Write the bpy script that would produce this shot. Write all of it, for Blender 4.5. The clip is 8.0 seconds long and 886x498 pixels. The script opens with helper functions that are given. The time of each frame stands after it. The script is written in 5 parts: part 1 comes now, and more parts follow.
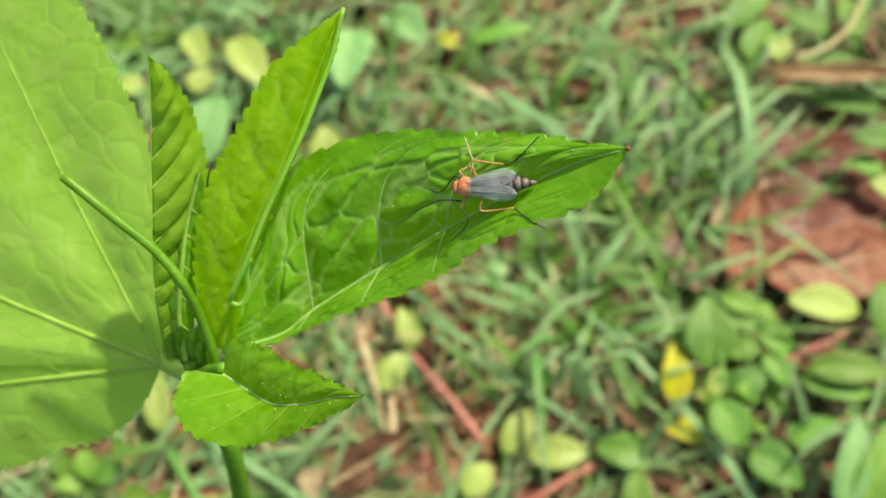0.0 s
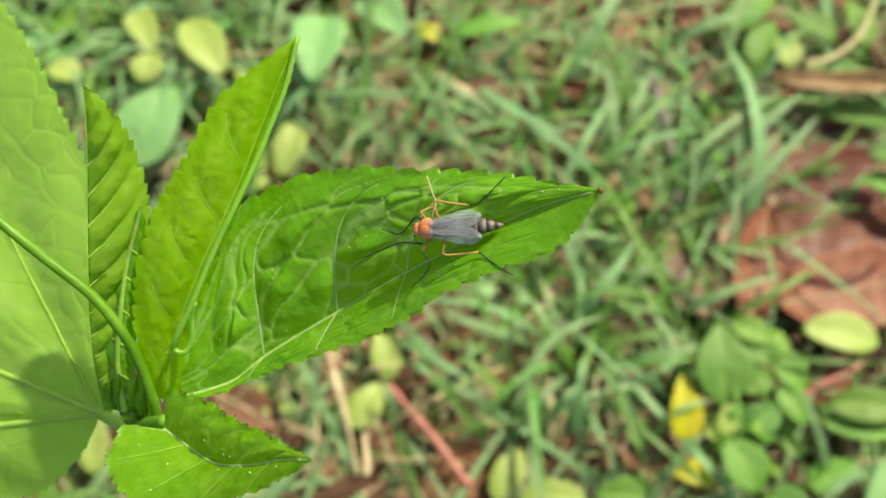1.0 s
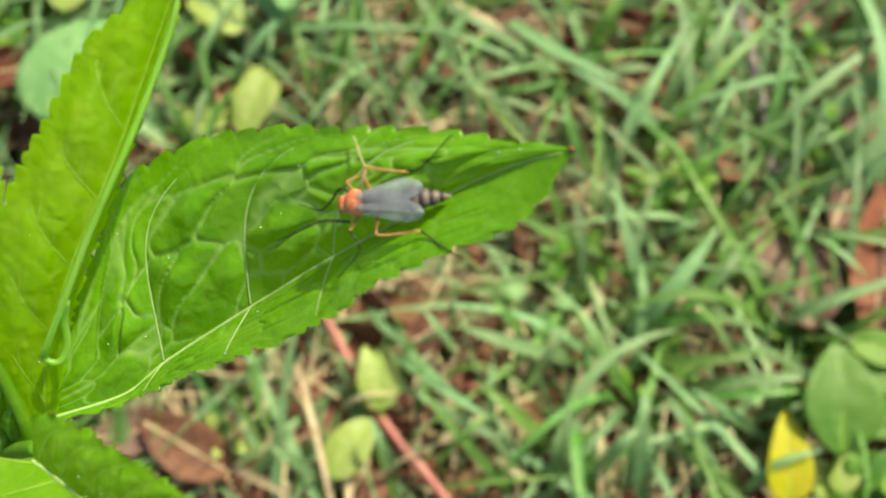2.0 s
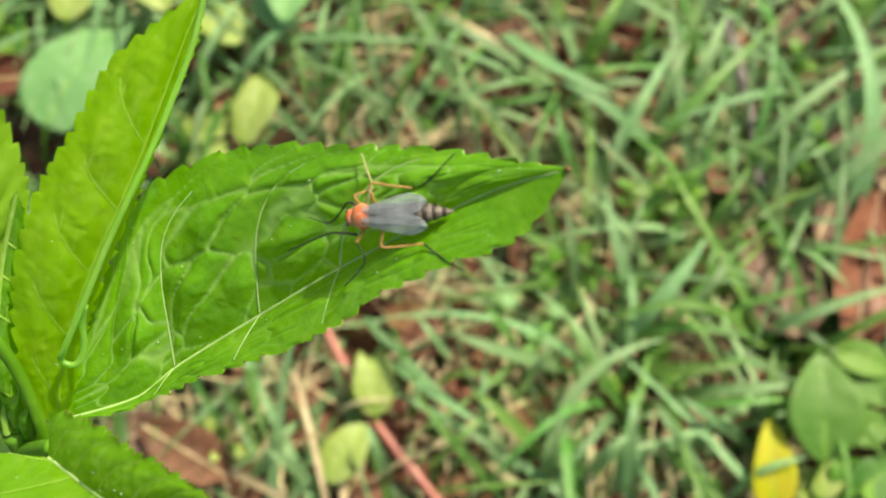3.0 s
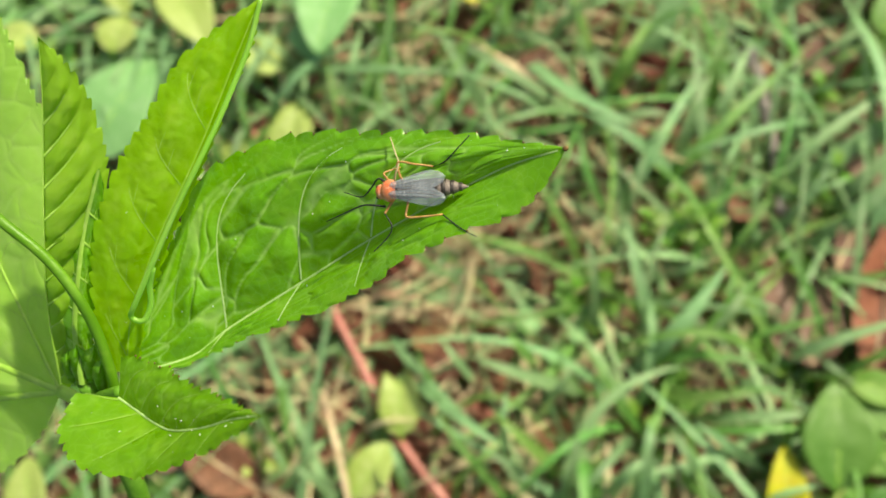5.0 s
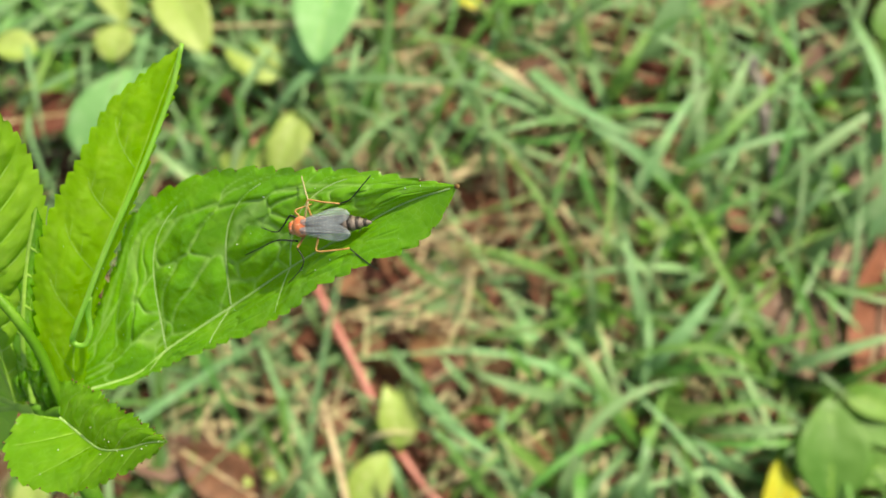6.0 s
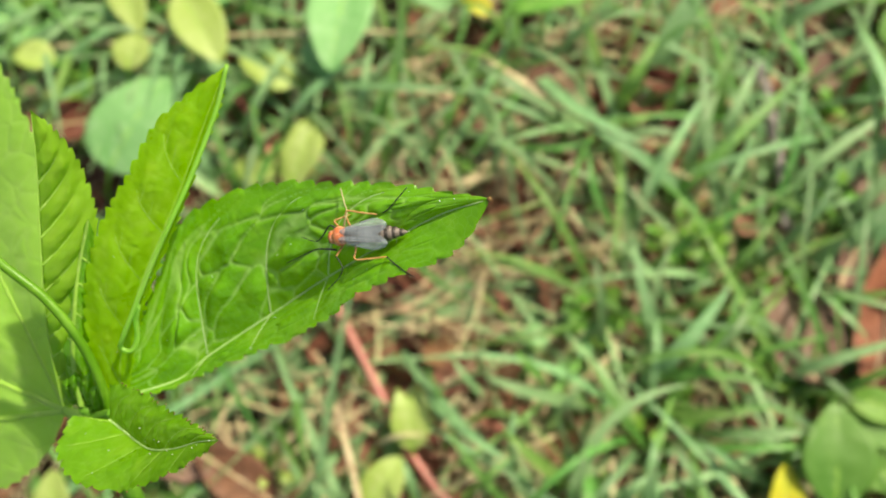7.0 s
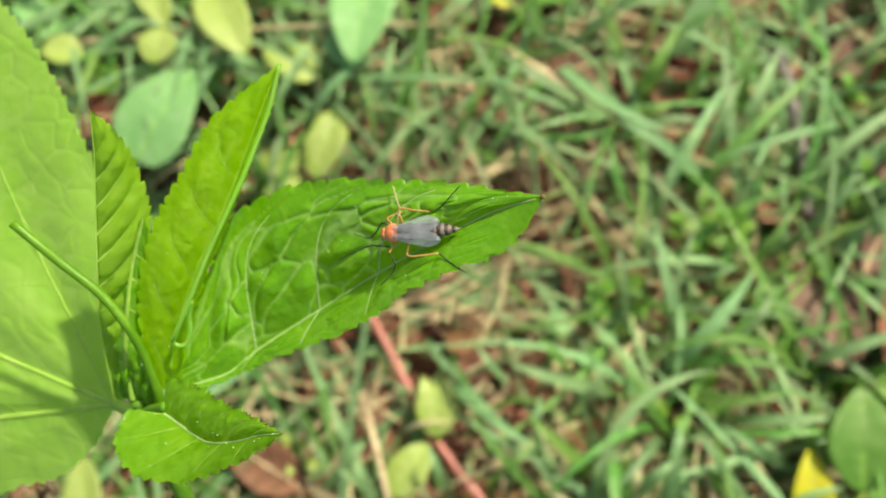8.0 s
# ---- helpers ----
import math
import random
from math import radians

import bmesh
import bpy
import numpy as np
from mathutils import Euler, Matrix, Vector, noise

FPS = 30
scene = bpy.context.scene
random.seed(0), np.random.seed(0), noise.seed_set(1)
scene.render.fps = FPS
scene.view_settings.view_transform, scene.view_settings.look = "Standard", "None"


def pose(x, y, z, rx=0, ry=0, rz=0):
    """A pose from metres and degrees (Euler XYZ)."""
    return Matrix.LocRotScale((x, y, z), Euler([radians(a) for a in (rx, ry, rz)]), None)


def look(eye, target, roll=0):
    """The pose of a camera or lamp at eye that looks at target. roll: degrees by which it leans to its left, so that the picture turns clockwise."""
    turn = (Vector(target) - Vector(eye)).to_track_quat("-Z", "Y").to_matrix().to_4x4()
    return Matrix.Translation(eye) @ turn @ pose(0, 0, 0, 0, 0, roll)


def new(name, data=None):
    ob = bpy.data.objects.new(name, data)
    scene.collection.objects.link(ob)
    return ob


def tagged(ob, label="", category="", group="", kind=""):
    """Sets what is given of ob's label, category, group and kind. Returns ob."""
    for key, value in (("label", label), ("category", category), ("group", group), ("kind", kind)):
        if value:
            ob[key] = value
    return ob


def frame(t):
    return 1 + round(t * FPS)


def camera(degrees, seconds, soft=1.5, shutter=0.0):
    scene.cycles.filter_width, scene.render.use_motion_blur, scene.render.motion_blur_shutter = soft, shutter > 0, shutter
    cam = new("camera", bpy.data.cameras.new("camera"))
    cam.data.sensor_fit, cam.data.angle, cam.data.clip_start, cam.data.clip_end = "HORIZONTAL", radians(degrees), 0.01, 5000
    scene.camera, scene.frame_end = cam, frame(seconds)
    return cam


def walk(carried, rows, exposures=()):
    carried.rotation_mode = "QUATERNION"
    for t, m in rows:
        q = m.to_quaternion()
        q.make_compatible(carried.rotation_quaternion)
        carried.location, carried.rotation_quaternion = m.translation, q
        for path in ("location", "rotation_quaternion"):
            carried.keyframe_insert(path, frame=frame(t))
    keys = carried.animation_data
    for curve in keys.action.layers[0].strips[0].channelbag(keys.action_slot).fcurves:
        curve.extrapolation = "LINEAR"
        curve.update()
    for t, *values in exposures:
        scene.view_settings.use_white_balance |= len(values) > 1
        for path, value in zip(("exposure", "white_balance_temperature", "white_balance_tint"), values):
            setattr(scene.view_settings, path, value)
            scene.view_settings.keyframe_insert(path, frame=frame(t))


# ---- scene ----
# ---------------- camera ----------------
cam = camera(52, 8.0, soft=1.6)
cam.data.dof.use_dof = True
cam.data.dof.focus_distance = 0.070
cam.data.dof.aperture_fstop = 36.0
walk(cam, [
    (0.0, pose(0.0109, -0.1746, 0.4027, 22.96, 1.52, -1.49)),
    (0.5, pose(0.0114, -0.1753, 0.4023, 23.18, 1.31, -1.10)),
    (1.0, pose(-0.0108, -0.1498, 0.3627, 22.99, -3.01, -2.23)),
    (1.2, pose(-0.0063, -0.1247, 0.3085, 22.20, -3.62, -1.65)),
    (1.5, pose(0.0013, -0.1059, 0.2844, 20.44, -1.68, -1.88)),
    (1.7, pose(0.0034, -0.1076, 0.2787, 20.72, -0.62, -1.22)),
    (2.8, pose(-0.0012, -0.1061, 0.2837, 20.50, -2.09, -1.20)),
    (3.0, pose(0.0009, -0.1069, 0.2855, 20.70, -1.67, -0.94)),
    (3.5, pose(-0.0005, -0.1105, 0.2884, 21.37, -0.31, -0.20)),
    (4.0, pose(0.0044, -0.1090, 0.2876, 20.84, 1.28, 0.60)),
    (4.5, pose(0.0000, -0.1060, 0.2913, 20.00, -0.00, 0.00)),
    (5.0, pose(0.0049, -0.1033, 0.2976, 20.78, 0.37, 0.53)),
    (5.2, pose(0.0071, -0.0964, 0.3027, 20.00, 0.81, 0.42)),
    (6.3, pose(0.0040, -0.0893, 0.3045, 18.74, 0.23, 0.63)),
    (6.5, pose(0.0036, -0.0880, 0.3074, 18.69, 0.68, 0.60)),
    (7.0, pose(0.0043, -0.0895, 0.3093, 18.60, 0.86, 0.76)),
    (7.5, pose(0.0049, -0.0915, 0.3110, 18.18, 1.98, 0.78)),
    (8.0, pose(0.0017, -0.0937, 0.3102, 18.59, 1.91, 0.73)),
], exposures=[(0.0, 0.88, 8200, 2), (8.0, 0.88, 8200, 2)])

# ---------------- light ----------------
SUN_EL, SUN_AZ = 56.0, 46.0
world = bpy.data.worlds.new("sky")
scene.world = world
world.use_nodes = True
wn = world.node_tree
sky = wn.nodes.new("ShaderNodeTexSky")
sky.sky_type = 'NISHITA'
sky.sun_disc = False
sky.sun_elevation = radians(SUN_EL)
sky.sun_rotation = radians(SUN_AZ)
sky.dust_density, sky.ozone_density = 3.0, 1.0
wn.links.new(sky.outputs[0], wn.nodes["Background"].inputs[0])
wn.nodes["Background"].inputs[1].default_value = 0.078
sun_data = bpy.data.lights.new("sun", 'SUN')
sun_data.energy, sun_data.angle, sun_data.color = 3.0, radians(1.6), (1.0, 0.96, 0.89)
sun = new("sun", sun_data)
sun_dir = Vector((math.sin(radians(SUN_AZ)) * math.cos(radians(SUN_EL)), math.cos(radians(SUN_AZ)) * math.cos(radians(SUN_EL)), math.sin(radians(SUN_EL))))
sun.matrix_world = look(sun_dir * 5, (0, 0, 0))


# ---------------- materials ----------------
def mix_nodes(nt, fac, a, b):
    m = nt.nodes.new("ShaderNodeMix")
    m.data_type = 'RGBA'
    nt.links.new(fac, m.inputs[0])
    for i, c in ((6, a), (7, b)):
        if isinstance(c, tuple):
            m.inputs[i].default_value = (*c, 1)
        else:
            nt.links.new(c, m.inputs[i])
    return m.outputs[2]


def noise_fac(nt, coord, scale, detail=4.0, lo=0.35, hi=0.65):
    n = nt.nodes.new("ShaderNodeTexNoise")
    n.inputs["Scale"].default_value = scale
    n.inputs["Detail"].default_value = detail
    nt.links.new(coord, n.inputs["Vector"])
    r = nt.nodes.new("ShaderNodeMapRange")
    r.inputs[1].default_value, r.inputs[2].default_value = lo, hi
    nt.links.new(n.outputs[0], r.inputs[0])
    return r.outputs[0]


def surface(name, c1, c2, c3, scale, rough=0.6, translucent=0.0, glow=None, bump=0.3, bump_scale=None, spec=0.5, island=0.0, hue=0.0, cells=0.0, cell_depth=0.0002, net_tint=0.3, net_color=None, ridges=0.0, glare_veil=0.0):
    """A rough natural surface: two colours at a coarse scale, a third in specks, relief, and light passing through thin tissue."""
    m = bpy.data.materials.new(name)
    m.use_nodes = True
    nt = m.node_tree
    p = nt.nodes["Principled BSDF"]
    tc = nt.nodes.new("ShaderNodeTexCoord")
    co = tc.outputs["Object"]
    col = mix_nodes(nt, noise_fac(nt, co, scale), c1, c2)
    col = mix_nodes(nt, noise_fac(nt, co, scale * 5.3, 3.0, 0.52, 0.72), col, c3)
    if island or hue:
        g = nt.nodes.new("ShaderNodeNewGeometry")
        o = nt.nodes.new("ShaderNodeObjectInfo")
        add = nt.nodes.new("ShaderNodeMath")
        add.operation = 'ADD'
        nt.links.new(g.outputs["Random Per Island"], add.inputs[0])
        nt.links.new(o.outputs["Random"], add.inputs[1])
        fr = nt.nodes.new("ShaderNodeMath")
        fr.operation = 'FRACT'
        nt.links.new(add.outputs[0], fr.inputs[0])
        hsv = nt.nodes.new("ShaderNodeHueSaturation")
        mr = nt.nodes.new("ShaderNodeMapRange")
        mr.inputs[3].default_value, mr.inputs[4].default_value = 1 - island, 1 + island
        nt.links.new(fr.outputs[0], mr.inputs[0])
        nt.links.new(mr.outputs[0], hsv.inputs["Value"])
        mh = nt.nodes.new("ShaderNodeMapRange")
        mh.inputs[3].default_value, mh.inputs[4].default_value = 0.5 - hue, 0.5 + hue
        fr2 = nt.nodes.new("ShaderNodeMath")
        fr2.operation = 'MULTIPLY_ADD'
        fr2.inputs[1].default_value, fr2.inputs[2].default_value = 7.31, 0.13
        nt.links.new(fr.outputs[0], fr2.inputs[0])
        fr3 = nt.nodes.new("ShaderNodeMath")
        fr3.operation = 'FRACT'
        nt.links.new(fr2.outputs[0], fr3.inputs[0])
        nt.links.new(fr3.outputs[0], mh.inputs[0])
        nt.links.new(mh.outputs[0], hsv.inputs["Hue"])
        nt.links.new(col, hsv.inputs["Color"])
        col = hsv.outputs[0]
    nt.links.new(col, p.inputs["Base Color"])
    rr = nt.nodes.new("ShaderNodeMapRange")
    rr.inputs[3].default_value, rr.inputs[4].default_value = max(rough - 0.12, 0.05), min(rough + 0.12, 1)
    nt.links.new(noise_fac(nt, co, scale * 2.1), rr.inputs[0])
    nt.links.new(rr.outputs[0], p.inputs["Roughness"])
    p.inputs["Specular IOR Level"].default_value = spec
    # whitish veil put into the surface in place of sky and sun glare
    p.inputs["Sheen Weight"].default_value = glare_veil
    p.inputs["Sheen Roughness"].default_value = 0.6
    if cells:
        # a net of fine paler veins, warped so that its cells are uneven
        warp = nt.nodes.new("ShaderNodeTexNoise")
        warp.inputs["Scale"].default_value = cells * 0.5
        nt.links.new(co, warp.inputs["Vector"])
        vm = nt.nodes.new("ShaderNodeVectorMath")
        vm.operation = 'MULTIPLY_ADD'
        vm.inputs[1].default_value = (0.9 / cells,) * 3
        nt.links.new(warp.outputs["Color"], vm.inputs[0])
        nt.links.new(co, vm.inputs[2])
        co_cells = vm.outputs[0]
        net = nt.nodes.new("ShaderNodeTexVoronoi")
        net.feature = 'DISTANCE_TO_EDGE'
        net.inputs["Scale"].default_value = cells
        nt.links.new(co_cells, net.inputs["Vector"])
        nr = nt.nodes.new("ShaderNodeMapRange")
        nr.inputs[2].default_value, nr.inputs[3].default_value, nr.inputs[4].default_value = 0.05, net_tint, 0.0
        nt.links.new(net.outputs[0], nr.inputs[0])
        col = mix_nodes(nt, nr.outputs[0], col, net_color or tuple(min(1, c * 1.25 + 0.02) for c in c3))
        nt.links.new(col, p.inputs["Base Color"])
    if ridges:
        # the paler net of small veins that runs in the creases of the blade
        at = nt.nodes.new("ShaderNodeAttribute")
        at.attribute_name = "vein_net"
        vm = nt.nodes.new("ShaderNodeMath")
        vm.operation = 'MULTIPLY'
        vm.inputs[1].default_value = ridges
        nt.links.new(at.outputs["Fac"], vm.inputs[0])
        col = mix_nodes(nt, vm.outputs[0], col, net_color)
        nt.links.new(col, p.inputs["Base Color"])
    b = nt.nodes.new("ShaderNodeBump")
    b.inputs["Strength"].default_value = bump
    b.inputs["Distance"].default_value = cell_depth
    bn = nt.nodes.new("ShaderNodeTexNoise")
    bn.inputs["Scale"].default_value = bump_scale or scale * 9
    bn.inputs["Detail"].default_value = 2
    nt.links.new(co, bn.inputs["Vector"])
    height = bn.outputs[0]
    if cells:
        v = nt.nodes.new("ShaderNodeTexVoronoi")
        v.feature = 'SMOOTH_F1'
        v.inputs["Smoothness"].default_value = 0.6
        v.inputs["Scale"].default_value = cells
        nt.links.new(co_cells, v.inputs["Vector"])
        vr = nt.nodes.new("ShaderNodeMapRange")
        vr.inputs[1].default_value, vr.inputs[2].default_value = 0.75, -0.1
        vr.interpolation_type = 'SMOOTHSTEP'
        nt.links.new(v.outputs[0], vr.inputs[0])
        am = nt.nodes.new("ShaderNodeMath")
        am.operation = 'MULTIPLY_ADD'
        am.inputs[1].default_value = 0.4
        nt.links.new(height, am.inputs[0])
        nt.links.new(vr.outputs[0], am.inputs[2])
        height = am.outputs[0]
    nt.links.new(height, b.inputs["Height"])
    nt.links.new(b.outputs[0], p.inputs["Normal"])
    if translucent:
        t = nt.nodes.new("ShaderNodeBsdfTranslucent")
        tcol = mix_nodes(nt, noise_fac(nt, co, scale * 1.7), glow, tuple(c * 0.75 for c in glow))
        nt.links.new(tcol, t.inputs["Color"])
        nt.links.new(b.outputs[0], t.inputs["Normal"])
        mx = nt.nodes.new("ShaderNodeMixShader")
        mx.inputs[0].default_value = translucent
        nt.links.new(p.outputs[0], mx.inputs[1])
        nt.links.new(t.outputs[0], mx.inputs[2])
        nt.links.new(mx.outputs[0], nt.nodes["Material Output"].inputs[0])
    return m


LEAF = surface("leaf_green", (0.115, 0.37, 0.014), (0.145, 0.41, 0.018), (0.19, 0.46, 0.028), 90, 0.27, 0.32, (0.38, 0.74, 0.012), 0.3, 1400, cells=1100, cell_depth=0.0002, net_tint=0.14, net_color=(0.42, 0.68, 0.22), ridges=0.65)
LEAF_SMALL = surface("leaf_small", (0.13, 0.37, 0.012), (0.165, 0.42, 0.015), (0.21, 0.48, 0.025), 90, 0.36, 0.42, (0.40, 0.72, 0.014), 0.4, 1200, cells=900, cell_depth=0.0002, net_tint=0.15, net_color=(0.36, 0.62, 0.14), ridges=0.4)
LEAF_YOUNG = surface("leaf_young", (0.17, 0.42, 0.008), (0.22, 0.48, 0.012), (0.28, 0.53, 0.02), 90, 0.38, 0.48, (0.52, 0.84, 0.015), 0.4, 1200, cells=1000, cell_depth=0.0002, net_tint=0.14, net_color=(0.42, 0.66, 0.10), ridges=0.35)
LEAF_PALE = surface("leaf_pale", (0.28, 0.60, 0.06), (0.33, 0.65, 0.09), (0.39, 0.69, 0.13), 60, 0.42, 0.50, (0.50, 0.94, 0.05), 0.4, 900, spec=0.9, glare_veil=0.2, cells=500, cell_depth=0.0002, net_tint=0.10, net_color=(0.46, 0.68, 0.20), ridges=0.3)
LEAF_BACK = surface("leaf_underside", (0.24, 0.50, 0.03), (0.29, 0.56, 0.04), (0.34, 0.60, 0.06), 90, 0.42, 0.45, (0.46, 0.76, 0.03), 0.4, 1200, cells=900, cell_depth=0.00016, net_tint=0.15, net_color=(0.38, 0.62, 0.14), ridges=0.4)
VEIN = surface("leaf_vein", (0.38, 0.60, 0.20), (0.44, 0.64, 0.26), (0.50, 0.68, 0.32), 200, 0.45, 0.0, None, 0.2)
VEIN_DIM = surface("leaf_vein_dim", (0.27, 0.52, 0.06), (0.32, 0.56, 0.09), (0.40, 0.62, 0.14), 200, 0.45, 0.0, None, 0.2)
STEM_GREEN = surface("stem_green", (0.09, 0.27, 0.015), (0.12, 0.32, 0.02), (0.16, 0.36, 0.035), 150, 0.55, 0.1, (0.3, 0.6, 0.03), 0.3)
TENDRIL = surface("tendril_green", (0.10, 0.29, 0.012), (0.13, 0.33, 0.015), (0.17, 0.38, 0.03), 150, 0.5, 0.2, (0.4, 0.7, 0.03), 0.3)
FROTH = surface("dew_speck", (0.7, 0.75, 0.72), (0.8, 0.82, 0.8), (0.6, 0.7, 0.65), 800, 0.25)
GRASS = surface("grass_green", (0.10, 0.26, 0.055), (0.15, 0.33, 0.085), (0.22, 0.40, 0.13), 60, 0.5, 0.36, (0.30, 0.55, 0.12), 0.25, 500, spec=0.4, island=0.4, hue=0.025)
GRASS_BLUE = surface("grass_bluish", (0.18, 0.36, 0.16), (0.25, 0.44, 0.21), (0.33, 0.51, 0.28), 60, 0.52, 0.34, (0.36, 0.57, 0.20), 0.25, 500, spec=0.35, island=0.35, hue=0.02)
STRAW = surface("straw", (0.52, 0.43, 0.25), (0.66, 0.57, 0.37), (0.34, 0.25, 0.13), 80, 0.7, 0.15, (0.5, 0.4, 0.2), 0.4, island=0.4, hue=0.02)
DEAD = surface("dead_leaf", (0.13, 0.055, 0.034), (0.26, 0.125, 0.08), (0.06, 0.027, 0.017), 70, 0.6, 0.08, (0.3, 0.14, 0.06), 0.6, 300, island=0.55, hue=0.02, cells=180, cell_depth=0.0008, spec=0.2)
DEAD_PINK = surface("dead_leaf_pinkish", (0.18, 0.105, 0.082), (0.26, 0.165, 0.13), (0.10, 0.055, 0.04), 45, 0.5, 0.05, (0.3, 0.15, 0.1), 0.6, 250, cells=160, cell_depth=0.0008, spec=0.2)
DEAD_ORANGE = surface("dead_leaf_orange", (0.23, 0.08, 0.045), (0.30, 0.13, 0.085), (0.13, 0.045, 0.028), 40, 0.5, 0.05, (0.4, 0.18, 0.08), 0.5, 250, cells=90, cell_depth=0.0006, spec=0.2)
DEAD_RED = surface("dead_leaf_red", (0.085, 0.022, 0.014), (0.14, 0.04, 0.026), (0.17, 0.075, 0.055), 35, 0.5, 0.05, (0.4, 0.12, 0.06), 0.6, 250, cells=110, cell_depth=0.0006, spec=0.2)
DEAD_TAN = surface("dead_leaf_tan", (0.34, 0.23, 0.13), (0.44, 0.32, 0.20), (0.22, 0.13, 0.07), 45, 0.5, 0.05, (0.4, 0.25, 0.12), 0.5, 250, cells=120, cell_depth=0.0006, spec=0.2)
YELLOW_GREEN = surface("leaf_yellow_green", (0.31, 0.43, 0.09), (0.38, 0.50, 0.14), (0.45, 0.55, 0.20), 60, 0.45, 0.3, (0.46, 0.62, 0.08), 0.4, 500, island=0.15, cells=260)
YELLOW = surface("leaf_yellow", (0.52, 0.54, 0.02), (0.62, 0.62, 0.04), (0.58, 0.48, 0.04), 40, 0.45, 0.3, (0.7, 0.68, 0.03), 0.4, 500, cells=260)
WEED = surface("weed_green", (0.10, 0.27, 0.03), (0.145, 0.325, 0.045), (0.20, 0.37, 0.08), 60, 0.5, 0.3, (0.30, 0.56, 0.05), 0.4, 500, island=0.25, hue=0.015, cells=260)
WEED_DEEP = surface("weed_deep_green", (0.065, 0.20, 0.025), (0.095, 0.245, 0.035), (0.13, 0.28, 0.06), 60, 0.5, 0.25, (0.20, 0.42, 0.04), 0.4, 500, island=0.15, hue=0.01, cells=260)
WEED_BLUE = surface("weed_bluish", (0.16, 0.39, 0.13), (0.22, 0.47, 0.18), (0.29, 0.52, 0.25), 60, 0.52, 0.25, (0.3, 0.52, 0.12), 0.4, 500, spec=0.35, island=0.15, cells=240)
RUNNER = surface("runner_pink", (0.40, 0.12, 0.10), (0.48, 0.19, 0.15), (0.32, 0.08, 0.06), 90, 0.45, 0.0, None, 0.4, 500)
TWIG = surface("twig_grey", (0.20, 0.17, 0.17), (0.30, 0.27, 0.27), (0.12, 0.10, 0.10), 120, 0.8, 0.0, None, 0.7, 500, cells=0)
TWIG_BROWN = surface("twig_brown", (0.09, 0.06, 0.04), (0.15, 0.10, 0.07), (0.22, 0.17, 0.13), 120, 0.85, 0.0, None, 0.9, 400)
SOIL = surface("soil", (0.03, 0.018, 0.011), (0.06, 0.036, 0.022), (0.12, 0.07, 0.04), 30, 0.9, 0.0, None, 1.0, 160, cell_depth=0.004)
ORANGE = surface("insect_orange", (0.58, 0.13, 0.05), (0.70, 0.26, 0.12), (0.78, 0.46, 0.34), 700, 0.3, 0.0, None, 0.2, 4000)
LEG_ORANGE = surface("insect_leg_orange", (0.42, 0.21, 0.055), (0.52, 0.31, 0.12), (0.36, 0.13, 0.025), 1500, 0.4)
LEG_BLACK = surface("insect_leg_black", (0.006, 0.008, 0.007), (0.012, 0.014, 0.013), (0.02, 0.024, 0.02), 1500, 0.45)
LEG_PALE = surface("insect_leg_pale", (0.42, 0.36, 0.18), (0.5, 0.44, 0.26), (0.3, 0.24, 0.1), 1500, 0.45)
BELLY_DARK = surface("insect_abdomen_dark", (0.025, 0.02, 0.018), (0.045, 0.036, 0.034), (0.07, 0.06, 0.055), 1800, 0.4)
BELLY_BAND = surface("insect_abdomen_grey", (0.16, 0.125, 0.11), (0.23, 0.19, 0.17), (0.13, 0.10, 0.09), 1800, 0.4)


def wing_material():
    m = bpy.data.materials.new("insect_wing")
    m.use_nodes = True
    nt = m.node_tree
    p = nt.nodes["Principled BSDF"]
    tc = nt.nodes.new("ShaderNodeTexCoord")
    # bluish grey base colour carries a painted sky reflection
    col = mix_nodes(nt, noise_fac(nt, tc.outputs["Object"], 900), (0.34, 0.40, 0.46), (0.50, 0.56, 0.62))
    nt.links.new(col, p.inputs["Base Color"])
    p.inputs["Roughness"].default_value = 0.16
    p.inputs["Alpha"].default_value = 0.34
    return m


WING = wing_material()


# ---------------- helpers of shape ----------------
def part(name, bm, material, parent, label="", smooth=True):
    me = bpy.data.meshes.new(name)
    bm.to_mesh(me)
    bm.free()
    if smooth:
        for f in me.polygons:
            f.use_smooth = True
    me.materials.append(material)
    ob = new(name, me)
    if parent is not None:
        ob.parent = parent
    if label:
        tagged(ob, label)
    return ob


def empty(name, m, label, category, group="", kind=""):
    ob = new(name)
    ob.matrix_world = m
    ob.empty_display_size = 0.005
    return tagged(ob, label, category, group, kind)


def spline(points, u):
    """A smooth curve through a few ribs, u from 0 to 1."""
    n = len(points) - 1
    s = min(max(u, 0.0), 1.0) * n
    i = min(int(s), n - 1)
    f = s - i
    p1, p2 = points[i], points[i + 1]
    p0 = points[i - 1] if i > 0 else p1 * 2 - p2
    p3 = points[i + 2] if i + 2 <= n else p2 * 2 - p1
    return 0.5 * ((2 * p1) + (p2 - p0) * f + (2 * p0 - 5 * p1 + 4 * p2 - p3) * f * f + (3 * p1 - p0 - 3 * p2 + p3) * f ** 3)


def mm(*pts):
    return [Vector(p) * 0.001 for p in pts]


